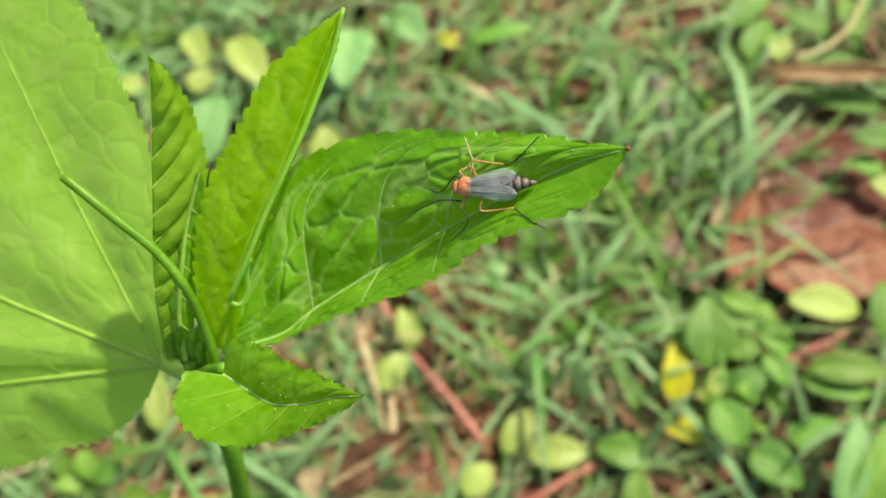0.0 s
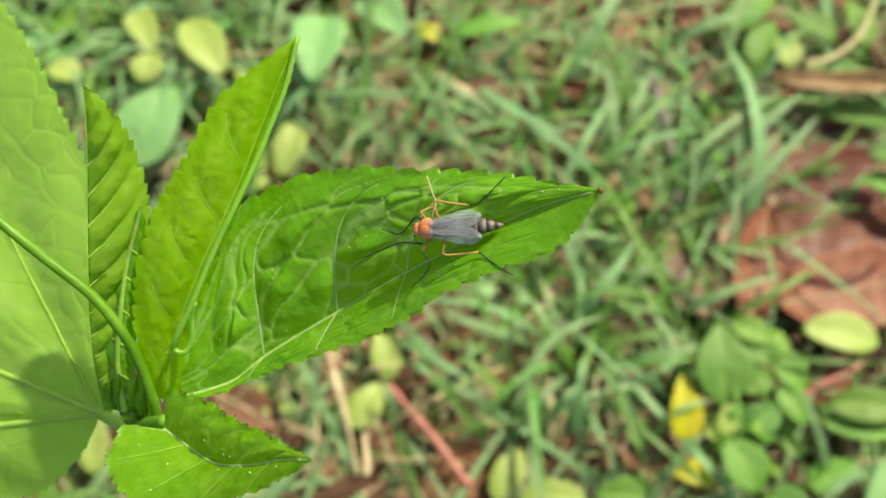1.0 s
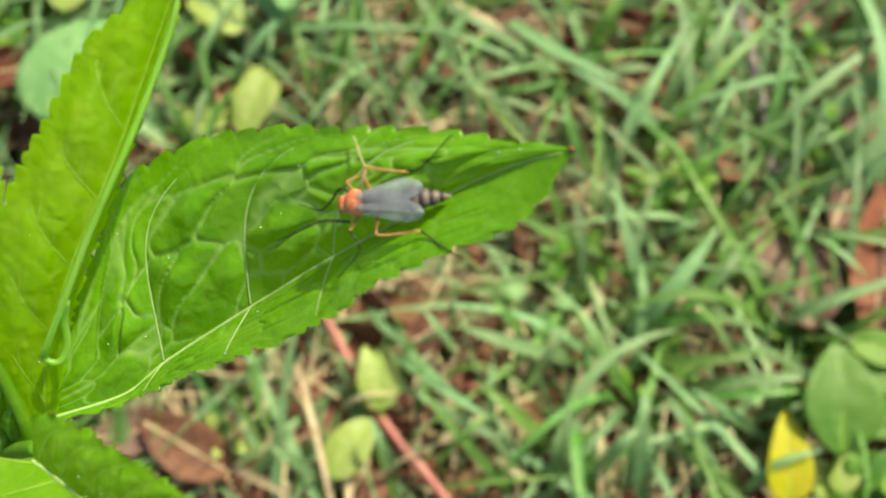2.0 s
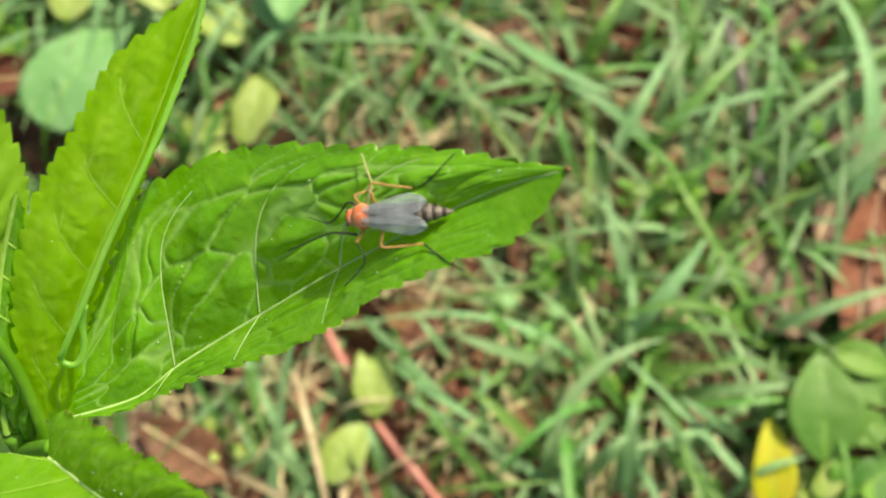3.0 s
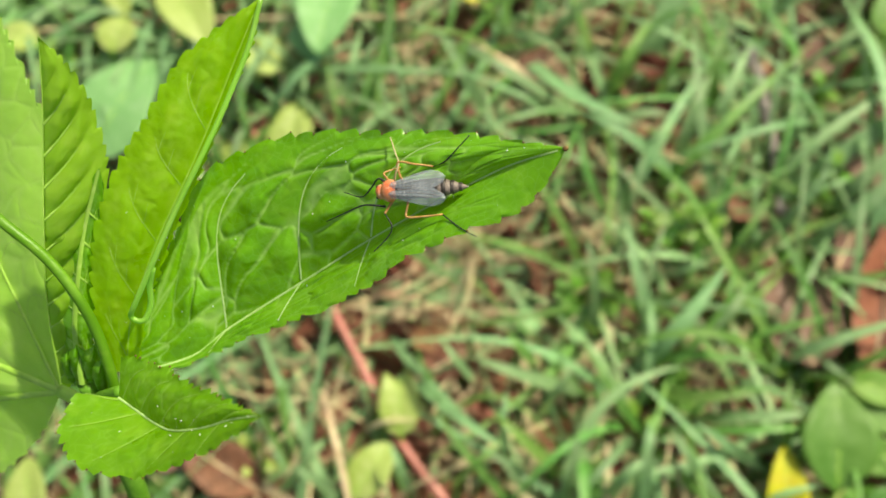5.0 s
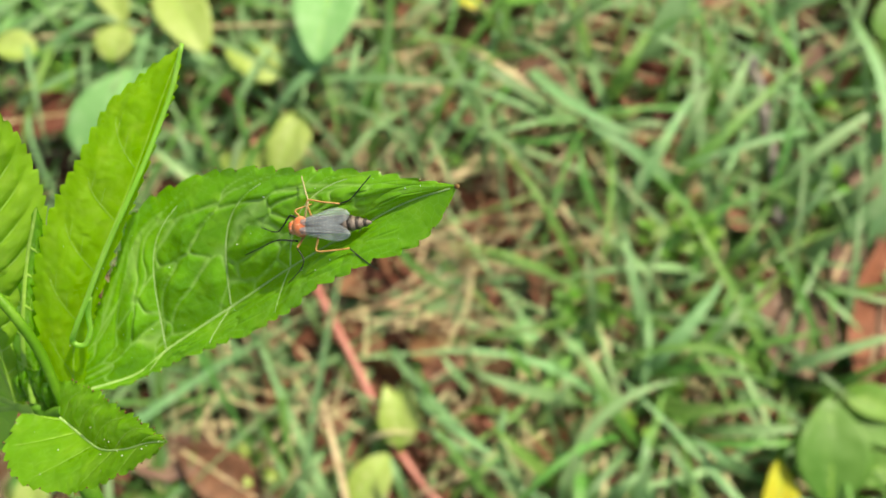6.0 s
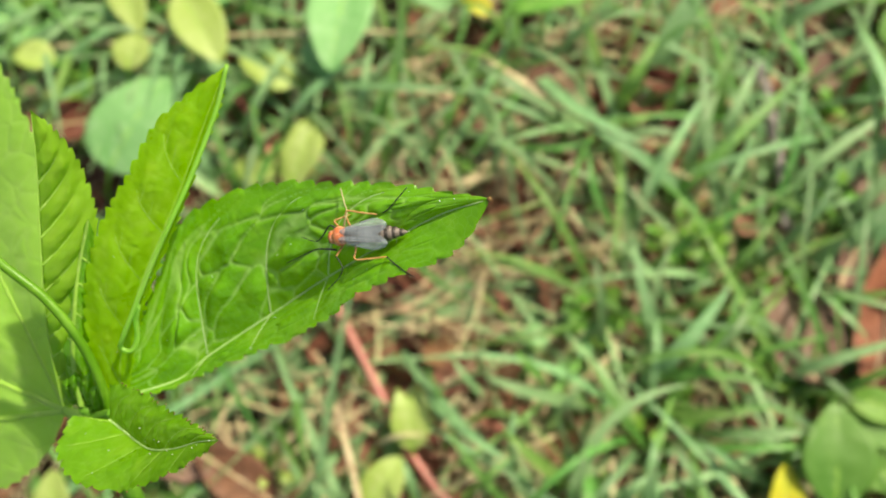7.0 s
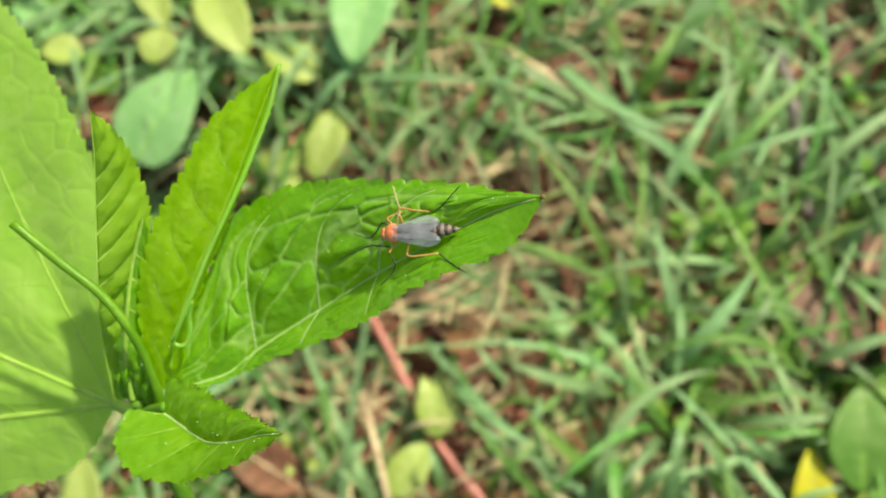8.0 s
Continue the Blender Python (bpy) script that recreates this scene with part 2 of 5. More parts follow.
def tube(bm, pts, radii, sides=8):
    rings = []
    n = len(pts)
    ref = None
    for i, p in enumerate(pts):
        d = (pts[min(i + 1, n - 1)] - pts[max(i - 1, 0)]).normalized()
        if ref is None:
            ref = d.orthogonal().normalized()
        ref = (ref - d * ref.dot(d)).normalized()
        o = d.cross(ref)
        r = radii[i] if isinstance(radii, (list, tuple)) else radii
        rings.append([bm.verts.new(p + (ref * math.cos(a) + o * math.sin(a)) * r) for a in [2 * math.pi * k / sides for k in range(sides)]])
    for a, b in zip(rings, rings[1:]):
        for k in range(sides):
            bm.faces.new((a[k], a[(k + 1) % sides], b[(k + 1) % sides], b[k]))
    bm.faces.new(rings[0][::-1])
    bm.faces.new(rings[-1])
    return bm


def ribbon(pts, normals, widths):
    """A low ridge that lies on a leaf."""
    bm = bmesh.new()
    rows = []
    n = len(pts)
    for i, p in enumerate(pts):
        d = (pts[min(i + 1, n - 1)] - pts[max(i - 1, 0)]).normalized()
        s = d.cross(normals[i]).normalized()
        rows.append([bm.verts.new(p - s * widths[i]), bm.verts.new(p + normals[i] * widths[i] * 0.7), bm.verts.new(p + s * widths[i])])
    for a, b in zip(rows, rows[1:]):
        for j in range(2):
            bm.faces.new((a[j], a[j + 1], b[j + 1], b[j]))
    return bm


def mesh_of(name, verts, faces, material):
    me = bpy.data.meshes.new(name)
    me.from_pydata([tuple(v) for v in verts], [], faces)
    for f in me.polygons:
        f.use_smooth = True
    me.materials.append(material)
    return me


def curve_tube(points, radius, n=24, tip=1.0, sides=8):
    pts = [spline(points, i / n) for i in range(n + 1)]
    return tube(bmesh.new(), pts, [radius * (1 + (tip - 1) * i / n) for i in range(n + 1)], sides)


class Blade:
    """A leaf blade hung between its midrib and its two margins."""

    def __init__(self, mid, up, low, laterals=7, quilt=0.0004, bulge=0.0008, teeth=26, tooth=0.0005, face=(0, -0.35, 0.93), calm=0.5, ripple=0.0, cells=(1.7, 4.2), start=0.22, seed=1.0, lean=-0.35):
        self.mid, self.up, self.low = mid, up, low
        self.laterals, self.quilt, self.bulge, self.teeth, self.tooth = laterals, quilt, bulge, teeth, tooth
        self.face, self.calm, self.ripple, self.cells, self.start, self.seed, self.lean = Vector(face).normalized(), calm, ripple, cells, start, seed, lean
        self.step = 0.92 / laterals

    def flat(self, u, v):
        m = spline(self.mid, u)
        e = spline(self.up if v > 0 else self.low, u)
        return m + (e - m) * abs(v)

    def normal(self, u, v):
        h = 0.01
        a = self.flat(min(u + h, 1), v) - self.flat(max(u - h, 0), v)
        b = (self.flat(u, min(v + h, 1)) - self.flat(u, max(v - h, -1)))
        n = a.cross(b)
        if n.length < 1e-12:
            return self.face
        n.normalize()
        return n if n.dot(self.face) > 0 else -n

    def sweep(self, v):
        """How far a side vein has run towards the tip at that share of the half width."""
        w = abs(v)
        return (0.70 * w + 0.87 * w ** 5) * self.step if v > 0 else (self.lean * w + 2.2 * max(self.lean, 0) * w ** 3) * self.step

    def blister(self, u, v):
        """Distance from the creases between side veins, and from those of the finer net."""
        w = abs(v)
        s = (u - self.sweep(v)) / self.step - self.start
        q = Vector((s * self.cells[0] + 0.3 * noise.noise(Vector((u * 14, v * 6, 2))), w * self.cells[1] + (40 if v < 0 else 0), self.seed))
        d = noise.voronoi(q)[0]
        return abs(math.sin(math.pi * s)), d[1] - d[0]

    def at(self, u, v):
        p = self.flat(u, v)
        w = abs(v)
        taper = min(1.0, 4 * u, 5 * (1 - u))
        side, net = self.blister(u, v)
        dome = math.sin(math.pi * min(w, 1))
        lift = self.bulge * dome + self.quilt * side ** 0.7 * min(1, w * 4, (3.0 * (1 - w)) ** 1.5) * (0.8 + 0.5 * noise.noise(p * 400))
        if self.ripple:
            # blisters between the finer veins
            grain = max(0.25, 0.75 + 0.9 * noise.noise(Vector((u * 13, v * 5, 5)))) * min(1, 3.5 * (1 - u))
            lift += self.ripple * (1 - math.exp(-3.5 * net)) * side ** 0.4 * min(1, w * 5, (3.0 * (1 - w)) ** 1.5) * grain
        p = p + self.normal(u, v) * lift * taper * (1 if v > 0 else self.calm)
        if w > 0.93:
            out = self.flat(u, math.copysign(1, v)) - spline(self.mid, u)
            if out.length > 1e-9:
                saw = (u * self.teeth + 0.8 * noise.noise(Vector((u * 9, v, 0)))) % 1.0
                saw = saw ** 0.6 if saw < 0.86 else 0.91 * (1 - saw) / 0.14
                size = 0.8 + 0.5 * noise.noise(Vector((u * 31, v, 8)))
                p = p + out.normalized() * self.tooth * size * (saw - 0.5) * (w - 0.93) / 0.07 * min(1, 8 * (1 - u), 6 * u + 0.3)
                p = p + self.normal(u, v) * 0.00014 * math.sin(u * self.teeth * 2.1) * (w - 0.93) / 0.07
        return p

    def build(self, name, material, parent, label="", nu=240, nv=16):
        verts, faces, veins = [], [], []
        wide = 2 * nv + 1
        for i in range(nu + 1):
            u = i / nu
            for j in range(wide):
                v = -1 + j / nv
                verts.append(self.at(u, v))
                veins.append(max(0.0, 1 - self.blister(u, v)[1] / 0.085) * min(1, 6 * (1 - abs(v)), 3 * (1 - u)) * (1 if v > 0 else self.calm))
        for i in range(nu):
            for j in range(wide - 1):
                b = i * wide + j
                faces.append((b, b + 1, b + wide + 1, b + wide))
        me = mesh_of(name, verts, faces, material)
        net = me.attributes.new("vein_net", 'FLOAT', 'POINT')
        net.data.foreach_set("value", veins)
        ob = new(name, me)
        ob.parent = parent
        return tagged(ob, label)

    def vein(self, u0, v0, u1, v1, r, bend=0.0, n=18):
        pts, nrm = [], []
        for i in range(n + 1):
            f = i / n
            v = v0 + (v1 - v0) * f
            u = min(u0 + self.sweep(v), 0.985) if bend else u0 + (u1 - u0) * f
            nrm.append(self.normal(u, v) if abs(v) > 0.01 else (self.normal(u, 0.1) + self.normal(u, -0.1)).normalized())
            pts.append(self.at(u, v) + nrm[-1] * 0.00008)
        return ribbon(pts, nrm, [r * (1 - 0.5 * i / n) for i in range(n + 1)])

    def veins(self, leaf, material, sides=(1, -1), main=0.00035, side=0.00016, reach=0.85, side_material=None, first=0, last=0.78, fine=True):
        part("midrib", self.vein(0.0, 0.001, 0.985, 0.001, main, n=50), material, leaf, "pale green midrib")
        for s in sides:
            for k in range(first, self.laterals):
                u0 = (k + self.start) * self.step
                if u0 > last:
                    continue
                part("vein", self.vein(u0, 0.02 * s, u0, reach * s, side, 1), side_material or material, leaf)
                # finer veins that branch off and fade in the tissue
                for q in (0.3, 0.55) if fine else ():
                    ua = u0 + self.sweep(q * s)
                    part("vein", self.vein(ua, q * s, min(ua + 0.33 / self.laterals, 0.98), (q + 0.05) * s, side * 0.5), side_material or material, leaf)


# ---------------- ground ----------------
def ground():
    bm = bmesh.new()
    rings = []
    radii = [0.0] + [0.015 * k for k in range(1, 40)] + [0.7, 0.9, 1.3, 2, 3.5, 7, 15, 40, 120, 400]
    for r in radii[1:]:
        ring = []
        for k in range(96):
            a = 2 * math.pi * k / 96
            p = Vector((r * math.cos(a), r * math.sin(a), 0))
            z = 0.006 * noise.noise(p * 14) + 0.0035 * noise.noise(p * 45)
            p.z = z * (1 if r < 2 else 3) - 0.004
            ring.append(bm.verts.new(p))
        rings.append(ring)
    c = bm.verts.new((0, 0, -0.004))
    for k in range(96):
        bm.faces.new((c, rings[0][k], rings[0][(k + 1) % 96]))
    for a, b in zip(rings, rings[1:]):
        for k in range(96):
            bm.faces.new((a[k], b[k], b[(k + 1) % 96], a[(k + 1) % 96]))
    ob = part("ground", bm, SOIL, None)
    return tagged(ob, "dark brown soil under leaf litter and grass", "ground", kind="structure")


ground()


# ---------------- low growth: shapes ----------------
def strip_verts(p0, p1, p2, width, segs, fold=0.25, twist=0.0, blunt=0.12):
    """Points and faces of one grass blade that arches from its root over p1 to its tip."""
    verts, faces = [], []
    for i in range(segs + 1):
        f = i / segs
        a = (1 - f) ** 2
        p = p0 * a + (p1 * 2 - (p0 + p2) * 0.5) * 2 * f * (1 - f) + p2 * f * f
        d = ((p1 * 2 - (p0 + p2) * 0.5 - p0) * (1 - f) + (p2 - (p1 * 2 - (p0 + p2) * 0.5)) * f)
        side = d.cross(Vector((0, 0, 1)))
        if side.length < 1e-9:
            side = Vector((1, 0, 0))
        side.normalize()
        up = side.cross(d).normalized()
        ang = twist * f
        side = side * math.cos(ang) + up * math.sin(ang)
        w = 0.5 * width * min(1.0, 0.7 + f * 1.5) * max(0.02, 1 - f ** 2.6) ** 0.8
        verts += [p - side * w + up * w * fold, p, p + side * w + up * w * fold]
    for i in range(segs):
        b = i * 3
        faces += [(b, b + 1, b + 4, b + 3), (b + 1, b + 2, b + 5, b + 4)]
    return verts, faces


turf = empty("grass_clump", pose(0.04, 0, 0), "clump of long arching green grass blades in leaf litter", "grass")


def blade(x0, y0, z0, x1, y1, z1, x2, y2, z2, width, material=None, twist=0.0):
    o = Vector((0.04, 0, 0))
    v, f = strip_verts(Vector((x0, y0, z0)) - o, Vector((x1, y1, z1)) - o, Vector((x2, y2, z2)) - o, width * 1.0, 12, 0.3, twist)
    ob = new("grass_blade", mesh_of("grass_blade", v, f, material or GRASS))
    ob.parent = turf
    return ob


def ovate(length, width, notch=0.0, lobes=0, fold=0.2, arch=0.15, teeth=0, blunt=0.5, n=18, k=5):
    """A broad leaf lying along +x from its base: ovate outline, folded along the midrib, arching."""
    bm = bmesh.new()
    rows = []
    for i in range(n + 1):
        f = i / n
        w = math.sin(math.pi * f ** (0.55 + 0.3 * (1 - blunt) if blunt < 0.9 else 0.88)) ** (0.9 - 0.35 * blunt) if 0 < f < 1 else 0.02
        if notch:
            w = math.sin(math.pi * max(min(f, 0.72), 0.001) ** 0.88) ** 0.55 * (1 - 0.35 * max(0.0, (f - 0.72) / 0.28) ** 2)
        if lobes:
            w *= 0.82 + 0.25 * abs(math.cos(math.pi * lobes * f))
        if teeth:
            w *= 1 + 0.10 * ((f * teeth) % 1.0 - 0.5)
        row = []
        for j in range(-k, k + 1):
            s = j / k
            x = length * f
            if notch and f > 0.75:
                x -= length * notch * (1 - abs(s)) * (f - 0.75) / 0.25
            y = 0.5 * width * w * s
            z = fold * abs(y) + arch * length * math.sin(math.pi * f * 0.9) * 0.6 + 0.02 * width * noise.noise(Vector((x * 300, y * 300, length * 999)))
            row.append(bm.verts.new((x, y, z)))
        rows.append(row)
    for a, b in zip(rows, rows[1:]):
        for j in range(2 * k):
            bm.faces.new((a[j], a[j + 1], b[j + 1], b[j]))
    return bm


def leaf_vein_bm(length, arch=0.15):
    bm = bmesh.new()
    pts = [Vector((length * f, 0, arch * length * math.sin(math.pi * f * 0.9) * 0.6 + 0.0002)) for f in [i / 10 for i in range(10)]]
    return tube(bm, pts, [0.00035 * (1 - 0.07 * i) for i in range(10)], 5)


def weed_leaf(x, y, z, length, width, angle, material, label, category="leaf", tilt=0.0, roll=0.0, group="", **kw):
    """One broad leaf on its own stalk, rising from the soil."""
    thing = empty("weed_leaf", pose(x, y, 0.0, 0, 0, angle), label, category, group)
    lf = part("leaf", ovate(length, width, **kw), material, thing)
    lf.matrix_basis = pose(-length * 0.5 * math.cos(radians(tilt)), 0, z, roll, -tilt, 0)
    s = lf.modifiers.new("thickness", 'SOLIDIFY')
    s.thickness = 0.0003
    part("midrib", leaf_vein_bm(length, kw.get("arch", 0.15)), VEIN_DIM, lf)
    base = Vector((-length * 0.5 * math.cos(radians(tilt)), 0, z))
    part("stalk", curve_tube([Vector((base.x - 0.004, 0.002, -0.008)), Vector((base.x - 0.006, 0.001, z * 0.5)), base], 0.0006, 8, 0.8, 6), STEM_GREEN, thing)
    return thing


def sprig(x, y, z, leaves, size, material, label, spread=0.016, seed=1, upright=0.5):
    """A small seedling: a thin stalk with small rounded leaves in pairs."""
    rnd = random.Random(seed)
    thing = empty("seedling", pose(x, y, 0), label, "seedling", "seedlings in the grass")
    part("stalk", curve_tube([Vector((0, 0, -0.006)), Vector((0.001, 0.001, z * 0.5)), Vector((0.002, 0.0, z))], 0.0006, 8, 0.6, 6), STEM_GREEN, thing)
    for k in range(leaves):
        a = 137.5 * k + rnd.uniform(-20, 20)
        l = size * rnd.uniform(0.75, 1.2)
        h = z * (0.35 + 0.65 * k / max(leaves - 1, 1))
        lf = part("leaf", ovate(l, l * rnd.uniform(0.65, 0.85), blunt=0.9, n=8, k=2), material, thing)
        r = spread * rnd.uniform(0.2, 1.0) * (1 - 0.6 * k / leaves)
        lf.matrix_basis = pose(r * math.cos(radians(a)), r * math.sin(radians(a)), h, rnd.uniform(-15, 15), -rnd.uniform(5, 35), a)
        part("leaf_stalk", tube(bmesh.new(), [Vector((0, 0, 0)), Vector((-r, 0, -0.003))], 0.0003, 5), STEM_GREEN, lf)
    return thing


def dead_leaf(x, y, z, length, width, angle, material, label, seed=1, curl=0.25, crumple=0.12):
    """A fallen leaf, curled and crumpled, with a dry midrib."""
    rnd = random.Random(seed)
    off = Vector((rnd.uniform(0, 50), rnd.uniform(0, 50), 0))
    bm = bmesh.new()
    n, k = 26, 9
    rows = []
    for i in range(n + 1):
        f = i / n
        w = max(0.03, math.sin(math.pi * min(max(f, 0.01), 0.99)) ** 0.6) * (1 + 0.22 * noise.noise(off + Vector((f * 4, 7, 0))))
        row = []
        for j in range(-k, k + 1):
            s = j / k
            px, py = length * (f - 0.5), 0.5 * width * w * s * (1 + 0.12 * noise.noise(off + Vector((f * 9, s * 1.5, 3))))
            pz = curl * width * s * s * 0.5 + crumple * width * noise.noise(off + Vector((px * 60, py * 60, 1))) + 0.3 * crumple * width * noise.noise(off + Vector((px * 180, py * 180, 5))) + 0.12 * length * (f - 0.5) ** 2
            row.append(bm.verts.new((px, py, pz)))
        rows.append(row)
    for a, b in zip(rows, rows[1:]):
        for j in range(2 * k):
            bm.faces.new((a[j], a[j + 1], b[j + 1], b[j]))
    thing = part("dead_leaf", bm, material, None)
    s = thing.modifiers.new("thickness", 'SOLIDIFY')
    s.thickness = 0.0005
    thing.matrix_world = pose(x, y, z, 0, 0, angle)
    tagged(thing, label, "dead leaf", "fallen leaves")
    mid = [rows_i for rows_i in range(n + 1)]
    pts = []
    for i in mid:
        f = i / n
        px = length * (f - 0.5)
        pts.append(Vector((px, 0, crumple * width * noise.noise(off + Vector((px * 60, 0, 1))) + 0.3 * crumple * width * noise.noise(off + Vector((px * 180, 0, 5))) + 0.12 * length * (f - 0.5) ** 2 + 0.0004)))
    part("midrib", tube(bmesh.new(), pts, [0.0007 * (1 - 0.6 * i / n) for i in mid], 5), STRAW, thing)
    return thing


def stick(name, points, radius, material, label, category, tip=0.8, knots=0):
    """A twig or runner along a few bends, slightly uneven."""
    n = 40
    pts = [spline(points, i / n) for i in range(n + 1)]
    rad = [radius * (1 + (tip - 1) * i / n) * (1 + 0.12 * noise.noise(pts[i] * 150)) for i in range(n + 1)]
    if knots:
        rad = [r * (1.35 if i % (n // knots) == 0 else 1) for i, r in enumerate(rad)]
    ob = part(name, tube(bmesh.new(), pts, rad, 9), material, None)
    return tagged(ob, label, category)


# ---------------- low growth: the things ----------------
dead_leaf(0.1435, -0.0150, 0.018, 0.0552, 0.0230, 72, DEAD_ORANGE, "orange-brown fallen leaf, smooth and curled, among grass", 3)
dead_leaf(0.1165, -0.0182, 0.014, 0.0368, 0.0276, 100, DEAD_PINK, "greyish brown fallen leaf lying in the grass", 4)
dead_leaf(0.1507, 0.0405, 0.016, 0.0368, 0.0239, 60, DEAD_PINK, "pinkish brown fallen leaf with curled edge", 5)
dead_leaf(0.0767, 0.0738, 0.014, 0.0349, 0.0085, -8, DEAD_RED, "rolled reddish brown fallen leaf under grass", 6, curl=0.8)
dead_leaf(0.0391, 0.0767, 0.012, 0.0239, 0.0147, 20, DEAD, "brown crumpled fallen leaf under grass", 7)
dead_leaf(0.1339, 0.0034, 0.018, 0.0202, 0.0110, 60, DEAD_PINK, "small curled pinkish dead leaf", 8, curl=0.6)
dead_leaf(0.1359, 0.0780, 0.014, 0.0202, 0.0147, 40, DEAD_PINK, "pale brown crumpled dead leaf", 9)
dead_leaf(0.0041, -0.0334, 0.012, 0.0239, 0.0129, 30, DEAD, "red-brown crumpled leaf piece", 10)
dead_leaf(-0.0293, -0.0541, 0.003, 0.0276, 0.0166, 70, DEAD, "dark brown fallen leaf piece", 11)
dead_leaf(-0.0661, -0.0671, 0.012, 0.0313, 0.0166, -30, DEAD, "brown crumpled leaf on the soil", 12)
dead_leaf(-0.0818, -0.0613, 0.008, 0.0276, 0.0147, 10, DEAD_PINK, "pale dry curled dead leaf", 13)
dead_leaf(-0.1361, 0.0507, 0.024, 0.0320, 0.0170, 10, DEAD_RED, "red-brown dead leaf beside weeds", 14)
dead_leaf(0.0173, -0.0139, 0.003, 0.0221, 0.0110, 10, DEAD, "brown leaf piece under grass", 15)
dead_leaf(-0.0150, -0.0716, 0.004, 0.0239, 0.0129, 60, DEAD, "reddish brown leaf piece beside the runner", 16)
dead_leaf(-0.0421, -0.0746, 0.004, 0.0276, 0.0129, 10, DEAD, "brown leaf piece under straw", 17)
dead_leaf(0.0712, -0.0743, 0.003, 0.0202, 0.0092, 80, DEAD, "dark leaf piece in the grass", 18)
dead_leaf(0.0347, 0.0477, 0.003, 0.0239, 0.0110, 15, DEAD, "dark red-brown leaf piece under grass", 19)
dead_leaf(0.1800, 0.0101, 0.014, 0.0874, 0.0609, 35, DEAD_RED, "large red-brown fallen leaf on the ground", 20, curl=0.12, crumple=0.02)
dead_leaf(0.1830, -0.0252, 0.016, 0.0689, 0.0371, 10, DEAD_ORANGE, "orange-brown fallen leaf on the ground", 21, curl=0.15, crumple=0.03)
dead_leaf(0.1654, 0.0292, 0.016, 0.0397, 0.0185, 55, DEAD_PINK, "pinkish crumpled dead leaf", 22)
dead_leaf(-0.0299, -0.1066, 0.012, 0.0397, 0.0212, 30, DEAD, "pinkish brown dead leaf beside the runner", 23)
dead_leaf(0.0011, -0.1085, 0.003, 0.0344, 0.0212, 70, DEAD, "dark brown dead leaf beside the runner", 24)
dead_leaf(0.1967, 0.0707, 0.022, 0.0715, 0.0117, -3, DEAD_TAN, "long tan rolled dead leaf over weeds", 25, curl=0.9)
dead_leaf(0.1443, 0.0981, 0.004, 0.0291, 0.0212, 50, DEAD, "brown crumpled leaf under grass", 26)
dead_leaf(-0.0426, -0.1171, 0.006, 0.0397, 0.0185, -20, STRAW, "pale dry leaf on the soil", 27)
dead_leaf(-0.1478, 0.0701, 0.012, 0.0238, 0.0159, 50, DEAD_PINK, "red-brown dead leaf behind the vine", 28)
stick("runner_stem", [Vector((-0.0777, 0.0697, 0.0150)), Vector((-0.0667, 0.0509, 0.0150)), Vector((-0.0590, 0.0348, 0.0150)), Vector((-0.0404, -0.0043, 0.0150)), Vector((-0.0236, -0.0357, 0.0150)), Vector((-0.0121, -0.0574, 0.0150)), Vector((0.0069, -0.0816, 0.0150)), Vector((0.0194, -0.0999, 0.0150))], 0.0014, RUNNER, "pink runner stem on the ground", "stem", 1.1, 5)
stick("runner_stem", [Vector((0.1374, -0.0752, 0.0140)), Vector((0.1586, -0.0663, 0.0140)), Vector((0.1829, -0.0554, 0.0140)), Vector((0.2052, -0.0443, 0.0140))], 0.0016, RUNNER, "pink runner stem under weeds", "stem", 0.9, 3)
stick("runner_stem", [Vector((0.0364, -0.1258, 0.0100)), Vector((0.0537, -0.1159, 0.0100)), Vector((0.0711, -0.1082, 0.0100)), Vector((0.0861, -0.1027, 0.0100))], 0.0018, RUNNER, "pink runner stem at the edge of the grass", "stem", 0.9, 2)
stick("twig", [Vector((0.1131, 0.0842, 0.0100)), Vector((0.1161, 0.0723, 0.0100)), Vector((0.1173, 0.0539, 0.0100)), Vector((0.1185, 0.0340, 0.0100)), Vector((0.1178, 0.0191, 0.0100))], 0.0026, TWIG, "grey weathered twig standing in grass", "twig", 0.7, 3)
stick("twig", [Vector((0.0855, -0.0321, 0.0060)), Vector((0.0961, -0.0344, 0.0060)), Vector((0.1085, -0.0373, 0.0060))], 0.0028, TWIG_BROWN, "dark rotten piece of wood", "twig", 0.8, 4)
stick("twig", [Vector((-0.0576, 0.0818, 0.0160)), Vector((-0.0558, 0.0680, 0.0160)), Vector((-0.0553, 0.0514, 0.0160))], 0.0009, STRAW, "thin tan stalk low among the grass", "stalk", 0.8, 3)
stick("twig", [Vector((-0.1382, 0.0611, 0.0160)), Vector((-0.1258, 0.0667, 0.0160)), Vector((-0.1132, 0.0724, 0.0160)), Vector((-0.1007, 0.0804, 0.0160))], 0.0010, TWIG_BROWN, "thin brown twig low among the grass", "twig", 0.7, 3)
stick("twig", [Vector((0.1775, 0.0778, 0.0300)), Vector((0.1933, 0.0826, 0.0300)), Vector((0.2081, 0.0953, 0.0300)), Vector((0.2188, 0.1136, 0.0300))], 0.0013, STRAW, "thin curved dry stalk", "stalk", 0.7, 2)
